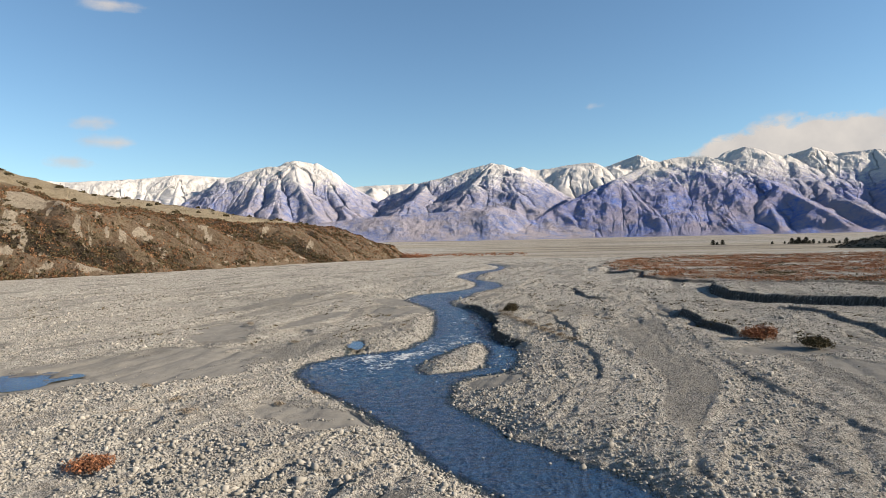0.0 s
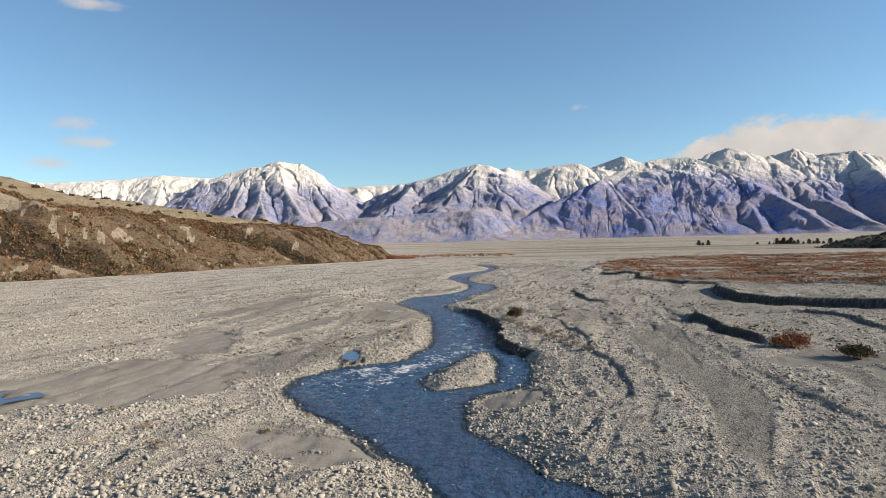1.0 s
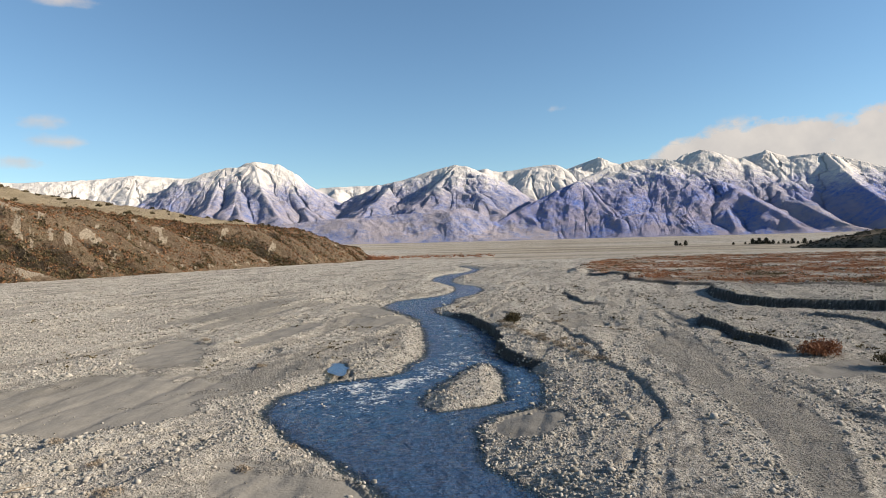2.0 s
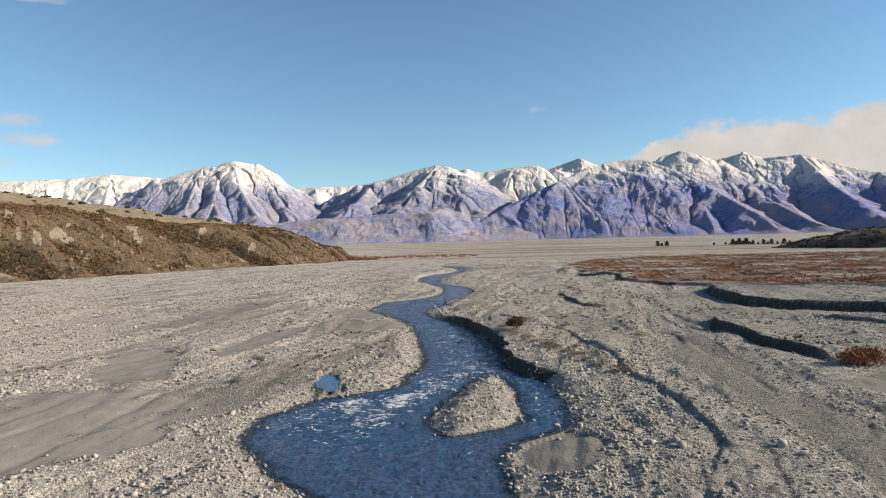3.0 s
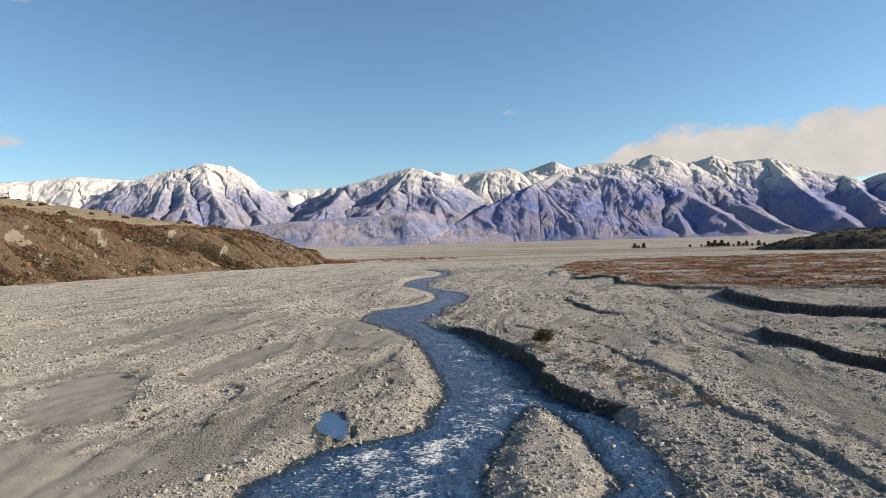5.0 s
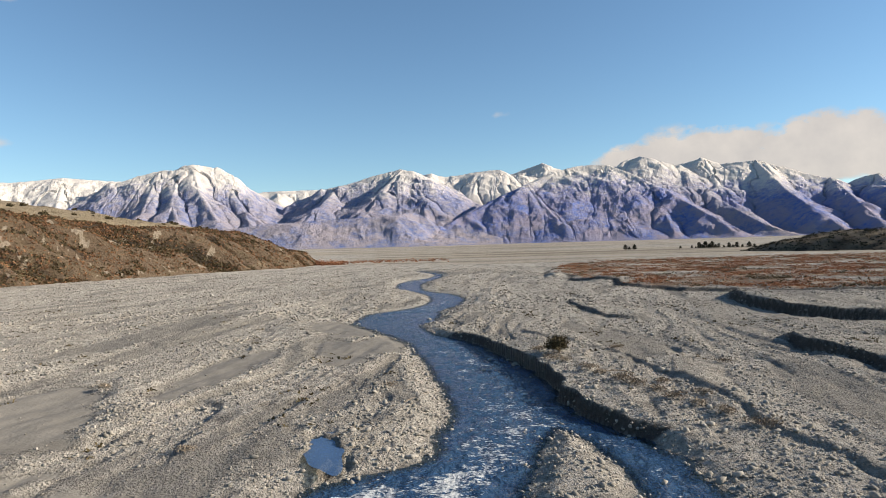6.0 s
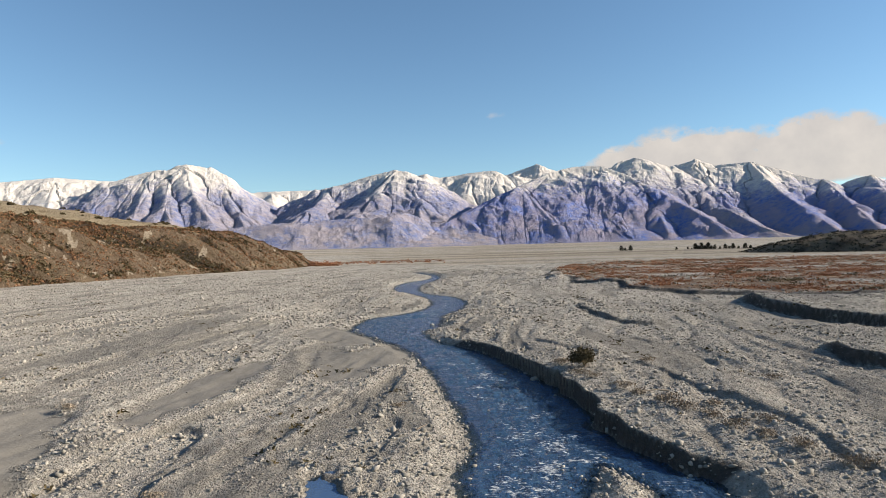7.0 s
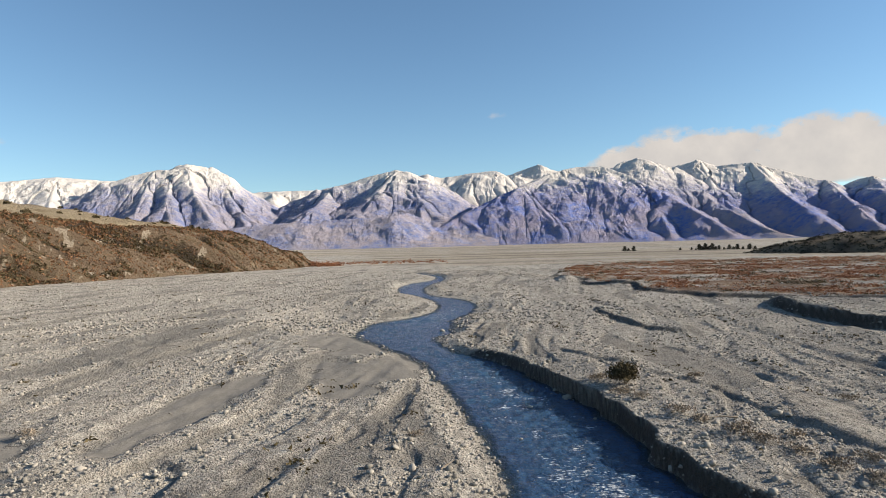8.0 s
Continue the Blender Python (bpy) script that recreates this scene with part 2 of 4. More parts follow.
def make_mountain(name, line, soft, hazed_rock_lo, hazed_rock_hi, turf):
    """Rock tinted blue in place of distance haze, dry turf on the lower slopes, snow above a ragged line on all but the
    steepest ground.
    """
    m = Nodes(name)
    geo = m.add("ShaderNodeNewGeometry")
    pos = geo.outputs["Position"]
    crest, steep, cut, _ = m.layer("relief")
    high = m.add("ShaderNodeSeparateXYZ", i0=pos).outputs[2]
    n1 = m.noise(pos, .006, 8.0, .68)
    n2 = m.noise(pos, .03, 8.0, .75)
    rock = m.mix(m.ramp(n2, .38, .62), hazed_rock_lo, hazed_rock_hi)
    rock = m.mix(m.mul(m.ramp(n1, .44, .56, 0, .8), m.ramp(high, 60, 360, 1, .25)), rock, m.mix(n2, turf, hazed_rock_hi))
    fall = m.add("ShaderNodeUVMap").outputs[0]
    n3 = m.noise(fall, 1.0, 8.0, .72, (1 / 26.0, 1 / 120.0, 1.0))
    n4 = m.noise(fall, 1.0, 6.0, .65, (1 / 90.0, 1 / 260.0, 1.0))
    speck = m.noise(pos, .028, 10.0, .86)
    # eroded gullies take more of the haze blue in the rock colour
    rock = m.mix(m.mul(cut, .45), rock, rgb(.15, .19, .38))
    wob = m.mul(m.mul(n1, 150.0), m.mul(m.ramp(n4, .3, .7, 0, 60.0), m.ramp(n3, .32, .68, 0, 70.0), 'ADD'), 'ADD')
    wob = m.mul(wob, m.ramp(speck, .25, .75, -90.0, 200.0), 'ADD')
    wob = m.mul(wob, m.mul(cut, 110.0), 'ADD')
    level = m.mul(m.mul(high, wob, 'ADD'), m.mul(steep, 60.0), 'SUBTRACT')
    level = m.mul(level, m.mul(crest, 20.0), 'ADD')
    snow = m.ramp(level, line + 185 - soft, line + 185 + soft)
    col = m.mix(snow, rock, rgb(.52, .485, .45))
    nrm = m.bump(n4, .8, 12.0)
    nrm = m.bump(n3, .8, 7.0, nrm)
    nrm = m.bump(speck, m.ramp(snow, 0, 1, 1.0, .35), 13.0, nrm)
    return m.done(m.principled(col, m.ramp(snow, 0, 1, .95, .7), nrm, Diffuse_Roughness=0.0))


def make_leaf(name, lo, hi):
    m = Nodes(name)
    rnd = m.add("ShaderNodeNewGeometry").outputs["Random Per Island"]
    own = m.add("ShaderNodeObjectInfo").outputs["Random"]
    col = m.mix(m.mul(m.mul(rnd, .65), m.mul(own, .35), 'ADD'), lo, hi)
    return m.done(m.principled(col, .85))


def make_cloud(name, low, high, seed, reach):
    m = Nodes(name)
    pos = m.add("ShaderNodeNewGeometry").outputs["Position"]
    shape, _, _, _ = m.layer("body")
    shift = m.add("ShaderNodeVectorMath", i0=pos, i1=(seed * 777.0, 0, 0)).outputs[0]
    a = m.noise(shift, 1 / 300.0, 8.0, .62, (1.0, 1.0, 1.6))
    dens = m.ramp(m.mul(shape, m.mul(a, 2.2), 'ADD'), low, high)
    tone = m.mix(m.noise(shift, 1 / 260.0, 5.0, .6), rgb(.62, .58, .56), rgb(1.0, .90, .80))
    glow = m.add("ShaderNodeEmission", Color=tone, Strength=.43).outputs[0]
    clear = m.add("ShaderNodeBsdfTransparent").outputs[0]
    dens = m.mul(dens, m.ramp(shape, .06, .35))
    return m.done(m.add("ShaderNodeMixShader", Fac=m.mul(dens, reach), i1=clear, i2=glow).outputs[0])


GROUND = make_ground()
STONE = make_stone("greywacke_stone", rgb(0.180, 0.165, 0.140), rgb(0.385, 0.351, 0.303), rgb(0.267, 0.243, 0.206))
WATER = make_water("river_water", rgb(.026, .062, .128))
# blue of the reflected sky put into the pool's body colour
POOL = make_water("sky_tinted_pool_water", rgb(.07, .13, .26), True)
HILL = make_hill()
# these rock colours hold the blue of distance haze and shaded slopes
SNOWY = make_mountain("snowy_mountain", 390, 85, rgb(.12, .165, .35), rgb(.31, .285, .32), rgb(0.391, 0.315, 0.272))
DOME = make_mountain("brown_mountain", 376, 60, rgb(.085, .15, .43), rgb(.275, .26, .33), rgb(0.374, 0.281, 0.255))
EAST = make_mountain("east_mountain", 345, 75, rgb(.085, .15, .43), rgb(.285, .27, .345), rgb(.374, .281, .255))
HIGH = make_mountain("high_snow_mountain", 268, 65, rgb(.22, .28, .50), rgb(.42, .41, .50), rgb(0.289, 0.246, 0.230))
OLIVE = make_leaf("olive_scrub_leaf", rgb(0.030, 0.025, 0.012), rgb(0.119, 0.089, 0.043))
SCARP_LEAF = make_leaf("scarp_scrub_leaf", rgb(.042, .034, .018), rgb(.16, .12, .062))
RUST = make_leaf("rust_scrub_twig", rgb(.13, .052, .026), rgb(.42, .19, .095))
DARK = make_leaf("dark_conifer_leaf", rgb(.010, .011, .007), rgb(.035, .033, .018))
TWIG = make_leaf("grey_dead_wood", rgb(0.136, 0.102, 0.072), rgb(0.340, 0.281, 0.212))
TAWNY = make_leaf("tawny_scrub_twig", rgb(.085, .042, .022), rgb(.27, .145, .075))

# ---------- the shape of the ground ----------
LEFT_BANK = [(-60, 34), (-30, 27), (0, 14.5), (12, 7.5), (23.4, .5), (29.2, -3.3), (35.5, -6.8), (39.7, -9.9), (44, -13.4), (49.5, -15.9),
             (53, -16), (55, -14.6), (57.5, -13.4), (59, -10.6), (60.5, -8.5), (64, -7.8), (68, -6.7), (74, -6.7), (80, -7.1), (86, -7.6),
             (93, -8.4), (99.5, -9.3), (105, -11.3), (112, -14), (118, -16.2), (123.5, -15.7), (131, -13.8), (135, -9.9), (142, -6.1),
             (149, -4.4), (164, -3.9), (180, -6.8), (190, -10), (201, -10.8), (234, -6.3), (246, -.6), (270, 3), (320, -4)]
RIGHT_BANK = [(-60, 44), (-30, 36), (0, 22.5), (12, 15), (23.6, 7.7), (26, 6.3), (29, 4.1), (32, 1.5), (36, -.6), (40.5, -2.5),
              (43, -2.3), (47, -1.2), (50, 2.1), (54, 2.7), (59.6, 3.0), (64, 1.7), (68.5, .5), (72.7, .9), (77.5, .9), (83.5, .3),
              (88, -.5), (95, -1.8), (99, -3.2), (103, -5.2), (109, -6.7), (113.6, -6.9), (117, -5.1), (123, -4.2), (130, -3.6),
              (140, 0), (155, 2.7), (169, 1), (178, -3), (198, -4.5), (223, -1.8), (237, 1.5), (246, 3.5), (270, 6), (320, -1)]
ISLE_LEFT = [(48.3, -4.6), (50, -5.7), (54.7, -5.1), (58.7, -3.8), (61.7, -2.7), (65, -1.3)]
ISLE_RIGHT = [(48.3, -4.4), (49.6, -1.8), (51.2, -.2), (53.7, -.2), (57.6, .1), (62, -.3), (65, -1.2)]
BANK_HEIGHT = [(0, .35), (20, .35), (40, .28), (50, .3), (58, .4), (64, .75), (70, 1.05), (85, 1.1), (95, .9), (105, .5), (120, .4), (320, .5)]
BANK_WIDTH = [(0, 2.0), (20, 1.6), (50, 2.5), (58, 2.2), (64, .7), (70, .4), (95, .4), (105, 1.5), (320, 2)]
RAPIDS = [(-60, .15), (20, .12), (42, .18), (47, .45), (51, .75), (56, .95), (63, .9), (68, .7), (75, .6), (90, .62), (100, .55), (115, .4), (135, .6), (160, .5), (320, .4)]
WATER_Z = -0.30
# old channel banks: line with the high ground to its right, height, foot width, fall-off of the high side
CUTS = [([(50, 146), (44, 127), (41, 112), (43.5, 107.5), (47.5, 103), (52, 99), (57, 93), (64, 86), (76, 76)], -1, 1.4, .9, 30),
        ([(25.6, 62), (25.2, 66), (24.2, 71), (24.4, 76), (25.7, 85), (27.5, 92)], 1, .85, .6, 9),
        ([(20.5, 28), (20, 34), (19.5, 41), (18.9, 47), (19.8, 54)], 1, .14, .5, 4),
        ([(9.5, 46), (8.9, 52), (9.2, 57), (9.2, 64), (8.6, 71), (8.5, 78), (7.4, 83.5), (5.8, 89.7), (3.8, 95), (1.8, 101)], 1, .19, .4, 4),
        ([(21, 108), (17.5, 116), (17, 122), (17.4, 129), (19, 139)], 1, .45, .5, 8),
        ([(39.5, 60), (40.3, 67.5), (41.3, 76), (42.4, 86), (42, 93)], 1, .45, .5, 7),
        ([(30, 36), (33, 46), (41, 58), (52, 70)], 1, .3, .5, 7),
        ([(110, 100), (80, 122), (62, 138), (54, 148), (47, 156), (40, 172), (43.5, 188), (36, 203), (43, 224), (39, 246), (47, 268)], 1, .6, 1.6, 400),
        ([(-34, 52), (-30, 62), (-22, 66)], -1, .16, 1.5, 9),
        ([(-3, 44.0), (1.8, 42.0), (3.2, 46), (3.0, 49)], 1, .10, .9, 3)]
SANDS = [(-31, 51, 11, 6.5, 35), (-26, 47, 7, 3, 20), (-10.8, 35.6, 4.2, 2.4, -38), (.6, 45.5, 1.8, 3.0, -10), (-13, 108, 7, 3, 60), (-15.5, 92, 2.2, 9, 10),
         (-11.5, 96, 2.5, 9, -15), (-32, 71, 3, 10, 20), (-24, 84, 2, 9, -12), (31, 45, 3, 7, 20), (-17, 112, 4, 6, 0), (-38, 44, 6, 4.5, 0), (28, 57, 6, 2.5, 10)]
POOLS = [(-38.6, 44.4, 4.6, 2.6, 18), (-13.3, 61.0, .8, 2.3, 8)]
HEAPS = [(25, 266, 6, 4, 1.2), (37, 222, 7, 9, 1.0), (43, 192, 5, 10, .8), (21, 285, 8, 5, .8), (33, 252, 5, 7, .8)]


def banks(y):
    wob = .35 * vnoise(y / 3.1, 0 * y, 11) + .18 * vnoise(y / 1.1, 0 * y, 12)
    wob2 = .55 * vnoise(y / 3.3, 0 * y + 9, 13) + .25 * vnoise(y / 1.7, 0 * y + 9, 14)
    return lerp_table(y, LEFT_BANK) + wob, lerp_table(y, RIGHT_BANK) + wob2


def river_gap(x, y):
    """Distance outside the water (negative in it), and whether on the right side."""
    l, r = banks(y)
    l2, r2 = banks(y + .5)
    dl = (l - x) / np.sqrt(1 + ((l2 - l) * 2) ** 2)
    dr = (x - r) / np.sqrt(1 + ((r2 - r) * 2) ** 2)
    return np.maximum(dl, dr), dr > dl


def isle_gap(x, y):
    """Positive inside the gravel island."""
    inside = np.minimum(x - lerp_table(y, ISLE_LEFT), lerp_table(y, ISLE_RIGHT) - x) + .18 * vnoise(x * 1.2, y * 1.2, 77)
    return np.where((y > 48.3) & (y < 65), np.minimum(inside, np.minimum(y - 48.3, 65 - y)), -5.0)


def blob(x, y, cx, cy, rx, ry, turn):
    c, s = math.cos(radians(turn)), math.sin(radians(turn))
    u, v = ((x - cx) * c + (y - cy) * s) / rx, (-(x - cx) * s + (y - cy) * c) / ry
    return np.hypot(u, v)


def terrain(x, y):
    """Height, and the masks sand, wet, straw, heath, stoniness."""
    far = np.hypot(x, y)
    near = np.exp(-far / 900)
    gap, right = river_gap(x, y)
    inside = (y > -60) & (y < 318)
    gap = np.where(inside, gap, 30.0)
    u, v = x * .97 - y * .22, x * .22 + y * .97
    wu = u + 2.5 * vnoise(u / 14, v / 30, 3)
    bars = ridged(wu / 9, v / 46, 21, 3, .5) * .12 + fbm(x / 30, y / 45, 5, 3) * .28
    rills = -np.clip(ridged(wu / 4.2, v / 26, 41, 2) - .75, 0, 1) * .2
    lumps = fbm(x / 2.2, y / 2.8, 8, 3) * .07
    # low flood terraces with crisp winding edges
    t1 = fbm(wu / 15, v / 52, 121, 4, .55)
    t2 = fbm(wu / 6.5, v / 30, 131, 4, .55)
    terrace = .26 * smooth((t1 - .02) / .05) + .20 * smooth((t1 + .38) / .05) + .15 * smooth((t2 - .12) / .06) - .10 * smooth((-.32 - t2) / .05)
    flat = np.zeros(x.shape)
    for cx, cy, rx, ry, turn in SANDS:
        flat = np.maximum(flat, smooth((1.7 - blob(x, y, cx, cy, rx, ry, turn)) / .6))
    terrace = .22 + (terrace - .22) * (1 - .9 * flat)
    edge = (1 - flat) * np.maximum(smooth(1 - np.abs(t1 - .045) / .05), smooth(1 - np.abs(t2 - .15) / .05) * .7)
    relief = (bars + rills + lumps) * (.35 + .65 * near) + (terrace - .22) * (.25 + .75 * near) * np.where(x > 0, .45, .8)
    hb = np.where(right, lerp_table(y, BANK_HEIGHT), .30 + 0 * x)
    wb = np.where(right, lerp_table(y, BANK_WIDTH), 2.2 + 0 * x)
    rise = .28 * smooth(gap / 7) + hb * smooth(gap / wb) * np.exp(-np.clip(gap, 0, 60) / 14)
    bed = -.12 - .45 * smooth(-gap / 2.2) + .10 * vnoise(x / .8, y / .8, 31)
    z = np.where(gap > 0, WATER_Z + rise + relief * smooth(gap / 3.5), WATER_Z + np.where(gap > -.4, gap * .3, bed))
    isle = isle_gap(x, y)
    top = WATER_Z + .42 * smooth(isle / 1.7) + .07 * vnoise(x / 1.2, y / 1.2, 32)
    z = np.where(isle > 0, np.maximum(top, WATER_Z + .01), z)
    # steep river bank face: bare soil, with its shade strengthened in the colour
    earth_shade = np.where(right & (gap > 0) & (hb > .6), smooth(1.6 - np.abs(gap / wb - .4) / .6), 0.0)
    for line, turn, height, width, fall in CUTS:
        p = np.array(line, float)
        box = (x > p[:, 0].min() - 40) & (x < p[:, 0].max() + (40 if fall < 100 else 900)) & (y > p[:, 1].min() - 40) & (y < p[:, 1].max() + (40 if fall < 100 else 200))
        if not box.any():
            continue
        bx, by = x[box], y[box]
        jx, jy = 1.3 * fbm(bx / 7, by / 7, 51, 2, .45), 1.3 * fbm(bx / 7, by / 7, 55, 2, .45)
        d, share = along(bx + .6 * jx, by + .6 * jy, line)
        d = d * turn
        ends = smooth(share / .12) * smooth((1 - share) / .12) if fall < 100 else np.ones(bx.shape)
        up = height * smooth(d / width) * np.exp(-np.clip(d, 0, None) / fall)
        down = -.35 * height * np.exp(-np.clip(-d, 0, None) / 5) * smooth(1 + d / width) * (d < 0) if fall < 100 else 0
        add = np.zeros(x.shape)
        add[box] = (up + down) * ends
        z = z + add * (isle <= 0) * (gap > .2)
        # old channel faces get the same soil with painted-in shade
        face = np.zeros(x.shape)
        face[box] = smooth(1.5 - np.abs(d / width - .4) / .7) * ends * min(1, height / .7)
        earth_shade = np.maximum(earth_shade, face * (gap > .2) * (isle <= 0))
    sand = np.zeros(x.shape)
    for cx, cy, rx, ry, turn in SANDS:
        sand = np.maximum(sand, smooth((1.25 - blob(x, y, cx, cy, rx, ry, turn) + .35 * fbm(x / 3, y / 3, 61, 3)) / .35))
    chan = smooth((fbm(wu / 6, v / 40, 71, 3) - .30) / .16) * .7
    sand = np.maximum(sand * (gap > .3), chan * (gap > 2))
    bed_of_stones = np.zeros(x.shape)
    for cx, cy, rx, ry in [(-10.4, 64, 3.2, 6), (4.5, 52, 3, 8), (-14, 27, 8, 4), (8, 62, 2.5, 6), (1, 38, 4, 6), (4, 73, 2.5, 7), (-21, 39.5, 7, 2.2)]:
        bed_of_stones = np.maximum(bed_of_stones, smooth(2.2 - 1.5 * blob(x, y, cx, cy, rx, ry, 0) + 1.5 * fbm(x / 3.2, y / 2.4, 63, 4)))
    fine_shingle = .15 * smooth((x - 7 + 3 * fbm(x / 9, y / 9, 64, 2)) / 10) * (y < 140)
    spit = smooth((1.25 - blob(x, y, .7, 45.2, 1.8, 3.2, -18) + .2 * fbm(x / 2, y / 2, 65, 2)) / .3) * (gap > .15)
    sand = np.maximum(np.maximum(sand, fine_shingle) * (1 - bed_of_stones), spit)
    bed_of_stones = bed_of_stones * (1 - spit)
    cobbly = 1 - smooth(sand / .7)
    z = z - .12 * sand * (gap > .5)
    z = z + (.05 * fbm(x / .75, y / .8, 141, 2) + .04 * np.abs(vnoise(x / .42, y / .45, 145))) * cobbly * (gap > .1) * near
    for cx, cy, rx, ry, turn in POOLS:
        z = z - .55 * np.clip(1.3 - blob(x, y, cx, cy, rx, ry, turn) + .8 * fbm(x / 1.8, y / 1.8, 83, 3), 0, .8)
    for cx, cy, rx, ry, h in HEAPS:
        z = z + h * np.exp(-blob(x, y, cx, cy, rx, ry, 0) ** 2 * 1.5) * (1 + .5 * fbm(x / 2.5, y / 2.5, 81, 3))
    wet = np.where(gap > 0, .7 * smooth(1 - gap / .6), 1.0)
    wet = np.where(isle > 0, .6 * smooth(1 - isle / .45), wet)
    for cx, cy, rx, ry, turn in POOLS:
        wet = np.maximum(wet, .6 * smooth((1.35 - blob(x, y, cx, cy, rx, ry, turn)) / .4))
    d, _ = along(x, y, CUTS[7][0])
    heath = smooth((d + 3 * fbm(x / 12, y / 12, 91, 3)) / 6) * smooth((y - 100) / 30) * smooth((405 + 14 * fbm(x / 40, y / 20, 92, 2) - y) / 25)
    heath = heath * smooth(.75 + fbm(x / 26, y / 16, 93, 4))
    grassy = smooth((far - 380 + 120 * fbm(x / 160, y / 70, 94, 3)) / 160) * smooth((x + 60 + .05 * y) / 120)
    grassy = np.maximum(grassy, smooth((far - 900 + 250 * fbm(x / 300, y / 110, 95, 3)) / 400))
    grassy = .75 * grassy * (1 - .85 * smooth((fbm(x / 900, y / 170, 96, 3) - .1) / .3) * smooth((far - 900) / 500))
    z = z * np.where(far > 600, np.exp(-(far - 600) / 500), 1) + 26 * (np.clip(far - 500, 0, None) / 2700) ** 1.5 * (y > 0)
    stony = smooth(.72 + fbm(wu / 5, v / 22, 101, 4) * .9) * (1 - sand)
    stony = np.maximum(stony, smooth(1.4 - np.abs(gap - 1.2) / 2.2) * (gap > 0) * .95 * (1 - sand))
    stony = np.maximum(stony, bed_of_stones)
    # terrace edges get a weaker share of the same darkening
    earth_shade = np.maximum(earth_shade, .35 * edge * (gap > 3) * (1 - sand))
    return z, sand, wet, np.maximum(grassy, .0), heath, stony, earth_shade


def spaced(lo, hi, first, grow, origin):
    out = [lo]
    while out[-1] < hi:
        out.append(out[-1] + first + grow * abs(out[-1] - origin))
    return np.array(out)


def build_ground():
    ys = np.r_[np.linspace(-420, -40, 20)[:-1], np.linspace(-40, 12, 110)[:-1], spaced(12, 420, .125, .0049, 16), spaced(423, 4750, 3.0, .025, 420)]
    u = np.linspace(-1, 1, 651)
    half = 24 + .98 * np.abs(ys - 2) + np.where(ys < 12, 60, 0) * smooth((12 - ys) / 40)
    u = .36 * u + .64 * u ** 3
    X = u[None, :] * half[:, None] + (-4 + 0.02 * ys)[:, None]
    Y = np.repeat(ys[:, None], len(u), 1)
    z, sand, wet, straw, heath, stony, earth_shade = terrain(X, Y)
    me = grid_mesh("ground", X, Y, z)
    masks(me, "cover", sand, wet, straw, heath)
    masks(me, "soil", earth_shade, stony, smooth((Y - 90) / 160), 0 * Y)
    ob = place_mesh("ground", me, GROUND, label="wide grey braided gravel riverbed with silt and sand patches", category="riverbed", kind="structure")
    return ob


build_ground()

# ---------- water ----------
def build_river():
    ys = np.r_[np.linspace(-60, 14, 60)[:-1], spaced(14, 318, .13, .0035, 20)]
    l, r = banks(ys)
    u = np.linspace(0, 1, 91)
    X = (l - .5)[:, None] + u[None, :] * (r - l + 1.0)[:, None]
    Y = np.repeat(ys[:, None], len(u), 1)
    gap, _ = river_gap(X, Y)
    depth = np.minimum(-gap, -isle_gap(X, Y))
    rap = lerp_table(Y, RAPIDS)
    mid = .35 + .65 * smooth(depth / 2.5)
    rap = rap * mid
    swell = .035 * vnoise(X / 1.1, Y / .8, 201) + .02 * vnoise(X / .45, Y / .35, 202)
    chop = (.10 * vnoise(X / .9, Y / .55, 203) + .06 * vnoise(X / .4, Y / .3, 204)) * rap
    me = grid_mesh("river", X, Y, WATER_Z + .02 + swell * .6 + chop)
    shallow = smooth(1 - depth / .7)
    masks(me, "flow", rap, shallow, 0 * rap, 0 * rap)
    place_mesh("river", me, WATER, label="blue braided river with small white rapids over stones", category="river", kind="structure")


def build_pool(cx, cy, rx, ry, turn, label):
    n, rings = 40, 6
    ang = np.linspace(0, 2 * np.pi, n + 1)[None, :]
    rad = np.linspace(.01, 1.3, rings)[:, None] * (1 + .16 * np.sin(3 * ang + cx) + .10 * np.sin(5 * ang + 1))
    c, s = math.cos(radians(turn)), math.sin(radians(turn))
    px, py = rx * rad * np.cos(ang), ry * rad * np.sin(ang)
    X, Y = cx + px * c - py * s, cy + px * s + py * c
    zc = terrain(np.array([cx]), np.array([cy]))[0][0] + .25
    me = grid_mesh("pool", X, Y, np.full(X.shape, zc))
    masks(me, "flow", 0 * X, .25 * rad, 0 * X, 0 * X)
    place_mesh("pool", me, POOL, label=label, category="pool", kind="structure")


build_river()
build_pool(*POOLS[0], "still blue pool in a silty hollow of the gravel")
build_pool(*POOLS[1], "small still backwater pool beside the river stones")

# ---------- the hill with its eroded scarp ----------
TOE = [(-140, -330), (0, -275), (100, -235), (150, -207), (218, -173), (250, -150), (275, -142), (300, -132), (330, -122), (360, -112), (400, -92), (430, -81), (460, -73), (500, -69), (530, -74), (560, -95), (600, -140), (660, -230)]
SCARP = [(-140, 46), (100, 45), (170, 42), (218, 38.5), (247, 33.5), (274, 29.5), (316, 26.5), (359, 24.5), (400, 24), (430, 22.5), (450, 18), (470, 12), (500, 9), (560, 11), (600, 14), (660, 16)]
BACK = [(-140, .38), (150, .38), (218, .37), (274, .325), (316, .25), (359, .20), (415, .15), (500, .11), (660, .08)]


